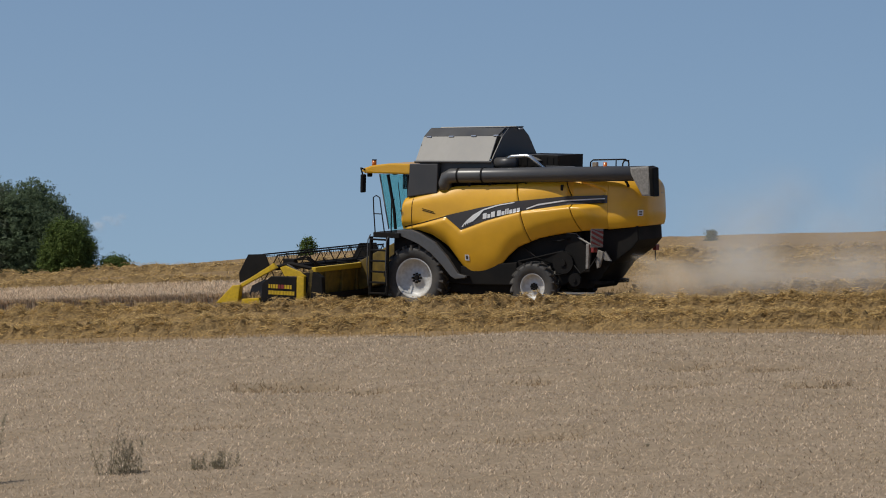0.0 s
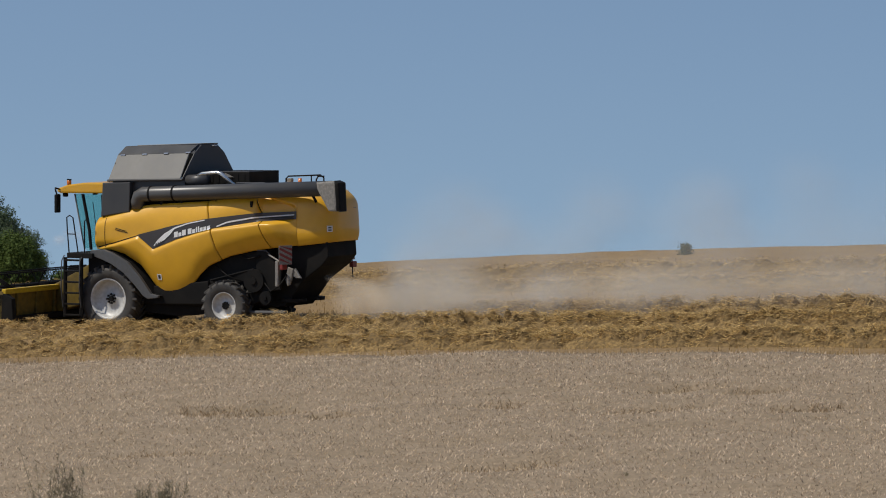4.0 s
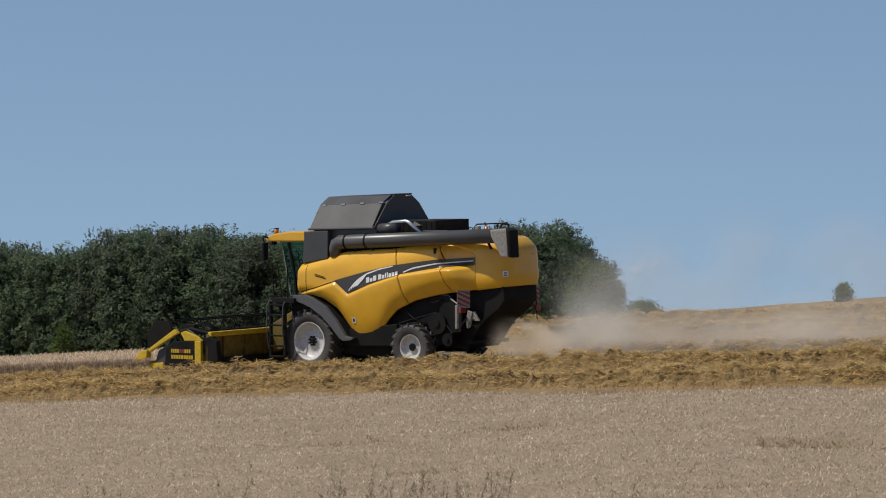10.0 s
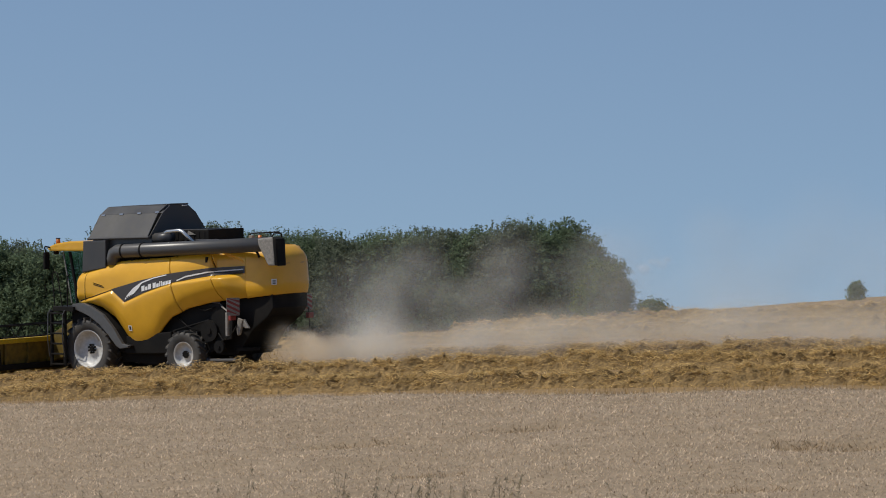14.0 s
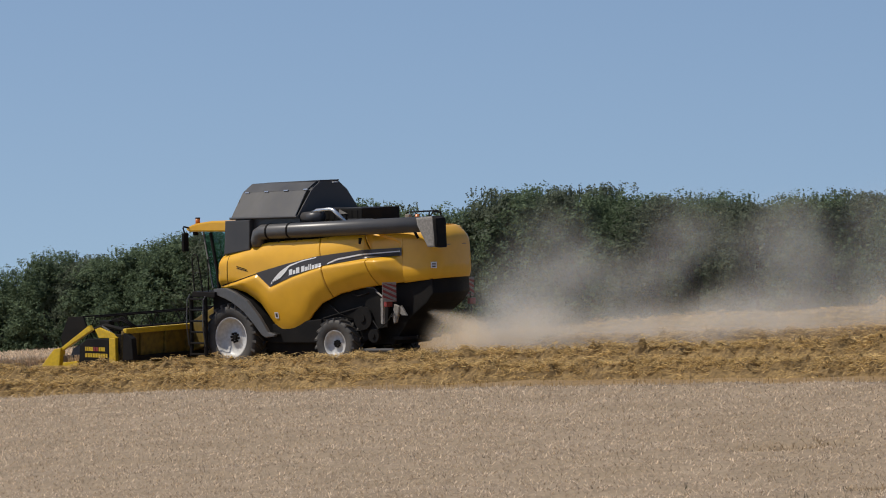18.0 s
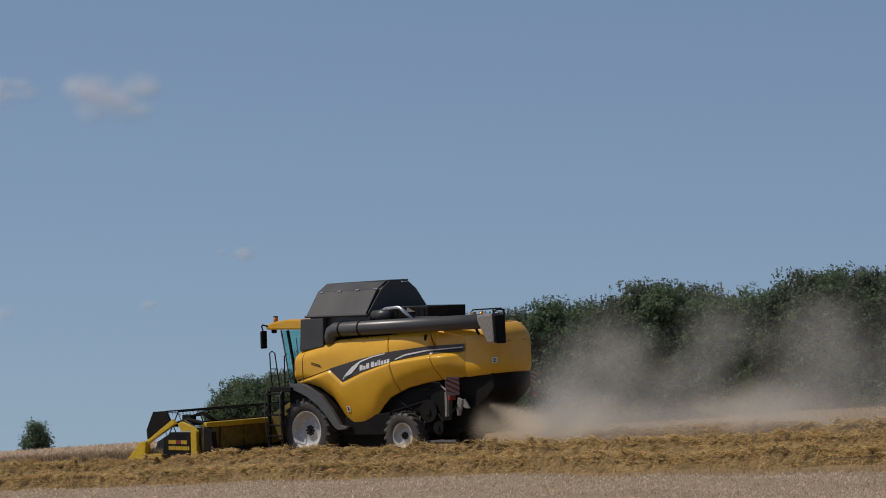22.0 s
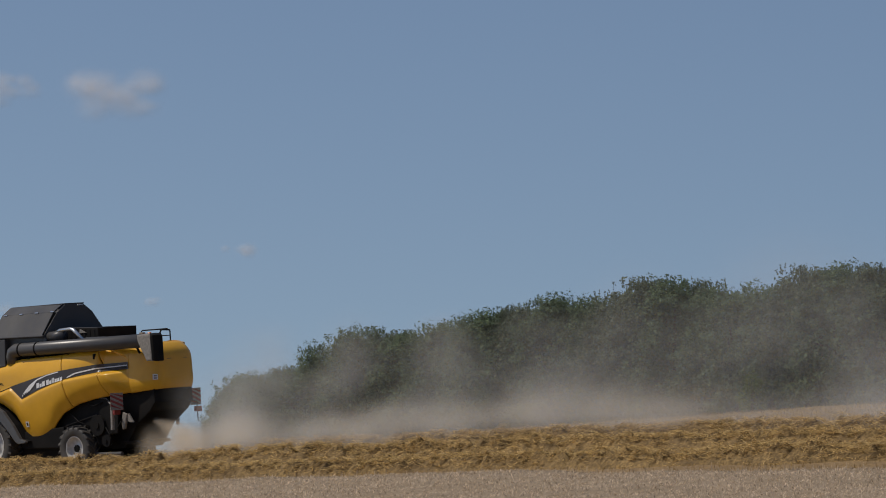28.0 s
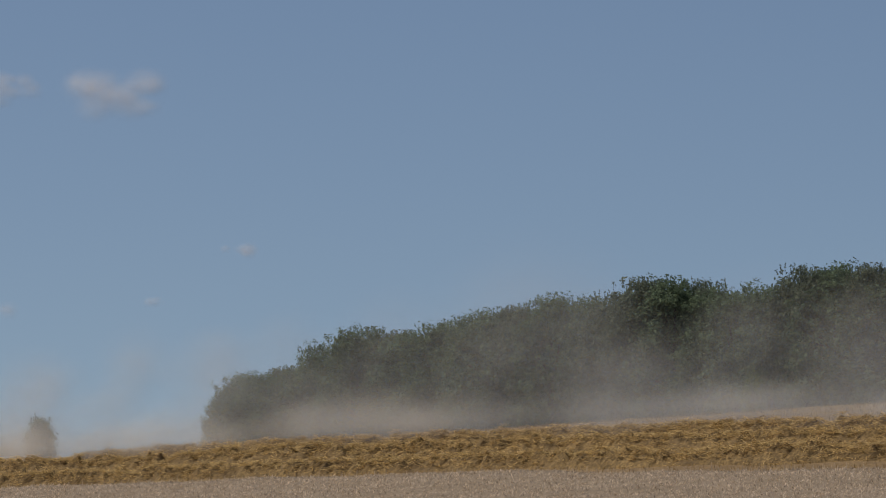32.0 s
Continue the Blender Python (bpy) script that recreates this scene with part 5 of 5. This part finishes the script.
def domes(name, shapes, mat, rings=6, sides=18, turn=0.0):
    """Bulged round sheets (x, y, z, half width, half height) in one mesh; each carries its own round coordinates."""
    verts, faces, flat = [], [], []
    for x, y, z, rx, rz in shapes:
        i = len(verts)
        lean = rz * 0.7
        uc, us = math.cos(turn), math.sin(turn)
        verts.append((x - us * 0.3 * rx, y + uc * 0.3 * rx, z))
        flat.append((0.0, 0.0))
        for q in range(1, rings + 1):
            f = q / rings
            for k in range(sides):
                a = 2 * math.pi * k / sides
                c, d = math.cos(a) * f, math.sin(a) * f
                g = 0.3 * rx * (1 - f * f) - lean * d
                verts.append((x + uc * rx * c - us * g, y + us * rx * c + uc * g, z + rz * d))
                flat.append((c, d))
        for k in range(sides):
            faces.append((i, i + 1 + k, i + 1 + (k + 1) % sides))
        for q in range(rings - 1):
            for k in range(sides):
                a, b = i + 1 + q * sides + k, i + 1 + q * sides + (k + 1) % sides
                faces.append((a, a + sides, b + sides, b))
    ob = raw_mesh(name, verts, faces, mat)
    layer = ob.data.uv_layers.new(name="round")
    for loop in ob.data.loops:
        layer.data[loop.index].uv = flat[loop.vertex_index]
    ob.data.shade_smooth()
    return ob


# metres behind the tail, half length, height of the low bank, height of the drifting haze above it
PUFFS = [(2.2, 0.9, 1.5, 2.6), (3.2, 1.4, 1.5, 3.5), (5.4, 2.0, 1.9, 3.7), (9.0, 2.6, 1.9, 3.8), (13.6, 3.2, 1.7, 4.1), (19.4, 4.0, 1.9, 4.6),
         (26.5, 4.8, 2.0, 5.0), (35.0, 5.6, 1.9, 4.8), (45.0, 6.5, 1.6, 3.4), (57.0, 7.5, 1.3, 2.8)]


def build_dust():
    """Each stretch of the trail is a low tan bank and a taller, thinner haze over it."""
    rng = random.Random(99)
    made = []
    for d, half, bank, high in PUFFS:
        shapes = []
        count = 11
        for k in range(count):
            x = half - 2 * half * (k + rng.uniform(0.2, 0.8)) / count
            r = half * rng.uniform(0.45, 0.75) + 0.25
            tall = bank * rng.uniform(0.45, 0.75)
            shapes.append((x, rng.gauss(0, 0.5 + 0.04 * d), tall * rng.uniform(0.25, 0.75), r, tall))
        ob = domes("dust_bank", shapes, DUST_JET if 1 < d < 4 else DUST_LOW if d < 22 else DUST_HIGH, turn=radians(35))
        made.append((d, tagged(ob, "low tan dust behind the combine", "dust", "dust cloud", "stuff")))
        shapes = []
        count = 12
        for k in range(count):
            x = half - 2 * half * (k + rng.uniform(0.1, 0.9)) / count
            r = (0.9 + 0.05 * min(d, 30)) * rng.uniform(0.8, 1.4)
            z = (high - r * 0.6) * rng.uniform(0.05, 1.0) ** 1.2 + r * 0.25
            shapes.append((x, rng.gauss(0, 0.5 + 0.05 * d), z, r * rng.uniform(1.0, 1.5), r * rng.uniform(0.8, 1.2)))
        ob = domes("dust_haze", shapes, DUST_HIGH if d < 12 else DUST_FAR, turn=radians(35))
        made.append((d + 1.5, tagged(ob, "thin grey dust drifting up behind the combine", "dust", "dust cloud", "stuff")))
    # the jet that leaves the spreader
    shapes = [(-0.80 - 0.2 * k, 0.62 + 0.02 * k, 1.28 - 0.075 * k, 0.20 + 0.08 * k, 0.16 + 0.065 * k) for k in range(12)]
    ob = domes("dust_jet", shapes, DUST_JET, turn=radians(35))
    made.append((0.0, tagged(ob, "dense tan chaff blown from the spreader", "dust", "dust cloud", "stuff")))
    return made


DUST_PUFFS = build_dust()


def build_clouds():
    rng = random.Random(4)
    for turn, up, wide, high, count in ((18.72, 0.60, 24, 14, 20), (20.02, 0.66, 17, 10, 12), (17.27, -1.33, 9, 5, 5), (18.2, -1.92, 8, 4, 3), (20.1, -2.0, 10, 5, 3), (4.14, -1.9, 10, 5, 5)):
        a = radians(turn)
        shapes = []
        for _ in range(count):
            r = wide * rng.uniform(0.20, 0.42)
            shapes.append((rng.uniform(-0.4, 0.4) * wide, rng.uniform(-3, 3), rng.uniform(-0.3, 0.3) * high, r, r * rng.uniform(0.5, 0.8)))
        ob = domes("cloud", shapes, CLOUD)
        ob.location, ob.rotation_euler = (-math.sin(a) * 1200, math.cos(a) * 1200, 10 + 1200 * math.tan(radians(up))), (0, 0, a + math.pi)
        tagged(ob, "small thin white cloud wisp low in the sky", "cloud", "clouds", "stuff")


build_clouds()


# ---- weeds that stand over the near wheat ----
def build_weed(turn, top, seed, far=88.0):
    rng = random.Random(seed)
    a = radians(turn)
    x, y = -math.sin(a) * far, math.cos(a) * far
    z0 = ground(x, y)
    high = top + 0.14 - z0
    weed = thing("weed", "tall thin dry weed with seed heads over the wheat", "weed", "weeds in the wheat")
    weed.location = (x, y, z0)
    verts, faces = [], []
    stems = bmesh.new()
    for k in range(8):
        lean = Vector((rng.gauss(0.08, 0.17), rng.gauss(0, 0.12), 1.0))
        h = high * rng.uniform(0.6, 1.0)
        tip = lean * h
        tube([(0, 0, 0), tuple(tip * 0.5 + Vector((rng.uniform(-0.03, 0.03), 0, 0))), tuple(tip)], [0.008, 0.006, 0.003], 4, stems)
        for q in range(40):
            f = rng.uniform(0.4, 1.0)
            c = tip * f + Vector((rng.gauss(0, 0.05), rng.gauss(0, 0.05), rng.gauss(0, 0.03))) * (1.5 - f)
            u = Vector((rng.gauss(0, 0.5), rng.gauss(0, 0.5), rng.uniform(0.2, 1))).normalized() * rng.uniform(0.03, 0.08)
            v = u.orthogonal().normalized() * rng.uniform(0.005, 0.012)
            i = len(verts)
            verts += [tuple(c - u), tuple(c + v), tuple(c + u), tuple(c - v)]
            faces.append((i, i + 1, i + 2, i + 3))
    tagged(part("stem", stems, WEED, weed), kind="stuff")
    leaves = raw_mesh("leaves", verts, faces, WEED)
    tagged(leaves, kind="stuff").parent = weed


for k, (turn, top) in enumerate(((4.46, 2.90), (4.34, 2.62), (3.08, 2.35), (2.92, 2.3), (3.28, 2.3), (-2.72, 2.45), (7.58, 3.08), (7.35, 3.02), (7.05, 3.08), (6.72, 2.95), (6.52, 3.0), (6.23, 3.04), (6.08, 3.04),
                                 (4.1, 2.75), (10.81, 2.9), (12.32, 3.11), (9.35, 3.25), (17.58, 2.96), (8.1, 3.15), (7.85, 3.2))):
    build_weed(turn, top, 200 + k)


# ---- what moves ----
# the combine's run: seconds, metres along the swath, height, degrees nose up, degrees that it steers off the line
RUN = [(0, -3.47, 2.95, 1.46, 1.2), (1, -1.2, 2.88, 1.26, 0.7), (2, 1.04, 2.81, 1.14, 0.2), (3, 3.32, 2.73, 0.98, -0), (3.5, 4.46, 2.67, 0.76, -0.1),
       (6, 10.4, 2.39, 0.09, -0.3), (7, 12.64, 2.26, 0.05, -0.45), (8, 15, 2.13, -0.12, -0.6), (9, 17.31, 2, 0.04, -1.3), (10, 19.6, 1.87, -0.05, -2),
       (11, 21.87, 1.74, -0.16, -2.45), (12, 24.11, 1.63, -0.23, -2.9), (13, 26.39, 1.49, -0.17, -2.7), (13.5, 27.51, 1.42, -0.25, -2.6), (16, 33.11, 1.01, -0.81, -0.4),
       (17, 35.46, 0.81, -0.95, 0.5), (18, 37.89, 0.66, -0.56, 0.95), (19, 40.43, 0.48, -0.81, 1.4), (20, 42.87, 0.31, -1.13, 1.43), (21, 45.3, 0.13, -0.94, 1.47),
       (22, 47.77, -0.07, -1.12, 1.5), (23, 50.28, -0.27, -1.3, 1.27), (24, 52.76, -0.46, -1.33, 1.03), (25, 55.22, -0.67, -1.37, 0.8), (25.5, 56.42, -0.77, -1.44, 0.8),
       (27.5, 61.39, -1.2, -1.81, 0.8), (28, 62.67, -1.29, -1.89, 0.8), (29, 65.23, -1.48, -1.35, 0.8), (30, 67.91, -1.72, -1.06, 0.8), (31, 70.45, -1.99, -1.1, 0.8),
       (32, 73, -2.24, -1.1, 0.8)]


def swath(t):
    """How far along the swath the front axle is at t seconds."""
    return float(np.interp(t, [r[0] for r in RUN], [r[1] for r in RUN]))


def combine_pose(s, z, nose, steer):
    p = START + ALONG * s
    return pose(p.x, p.y, z, -0.8, -nose, 180 - 27.9 + steer)


def motions():
    walk(combine, [(t, combine_pose(s, z, nose, steer)) for t, s, z, nose, steer in RUN])
    fine = [k * 0.25 for k in range(129)]
    for wheels, r in ((FRONT_WHEELS, 0.96), (REAR_WHEELS, 0.71)):
        for w in wheels:
            x, y, z = w.location
            walk(w, [(t, Matrix.Translation((x, y, z)) @ Matrix.Rotation((swath(t) - swath(0)) / r, 4, "Y")) for t in fine])
    x, y, z = REEL.location
    walk(REEL, [(t, Matrix.Translation((x, y, z)) @ Matrix.Rotation(radians(240) * t, 4, "Y")) for t in fine])
    quick = [k * 0.1 for k in range(321)]
    for k, bat in enumerate(BATS):
        turn = lambda t: 2 * math.pi * k / 6 - radians(240) * t
        walk(bat, [(t, Matrix.Translation((x + 0.5 * math.cos(turn(t)), 0, z + 0.5 * math.sin(turn(t))))) for t in quick])
    for k, (d, ob) in enumerate(DUST_PUFFS):
        rows = []
        for t in range(33):
            s = swath(t) - 6.1 - d - (0.0 if d < 1 else 0.35 * math.sin(0.45 * t + k * 1.7))
            p = at(s, min(0.9, 0.35 * d) - 0.13 * d)
            rise = 0.0 if d < 1 else 0.12 * math.sin(0.6 * t + 2.1 * k)
            rows.append((t, pose(p.x, p.y, p.z + rise, 0, math.degrees(math.atan(0.0434 + 7.267e-4 * s)), 180 - 27.9)))
        walk(ob, rows)
    for s, ob in LAID:
        p = at(s, 0)
        m = pose(p.x, p.y, p.z, 0, math.degrees(math.atan(0.0434 + 7.267e-4 * s)), 180 - 27.9)
        fall = 0.0
        while fall < 40 and swath(fall) - 7.6 < s + 1.25:
            fall += 0.05
        low = Matrix.Translation((0, 0, -0.9)) @ m
        if fall < 30.8:
            walk(ob, [(0, low), (max(fall, 0.02), low), (fall + 0.7, m), (32, m)])
        else:
            ob.matrix_world = low
    for s, ob in SECTIONS:
        p = at(s, 0)
        m = pose(p.x, p.y, p.z, -1.6, math.degrees(math.atan(0.0434 + 7.267e-4 * s)), 180 - 27.9)
        cut = 0.0
        while cut < 40 and swath(cut) + 4.35 < s - SECTION / 2:
            cut += 0.05
        down = Matrix.Translation((0, 0, -0.85)) @ m
        if cut < 31.4:
            walk(ob, [(0, m), (max(cut, 0.02), m), (cut + 0.5, down), (32, down)])
        else:
            ob.matrix_world = m


motions()
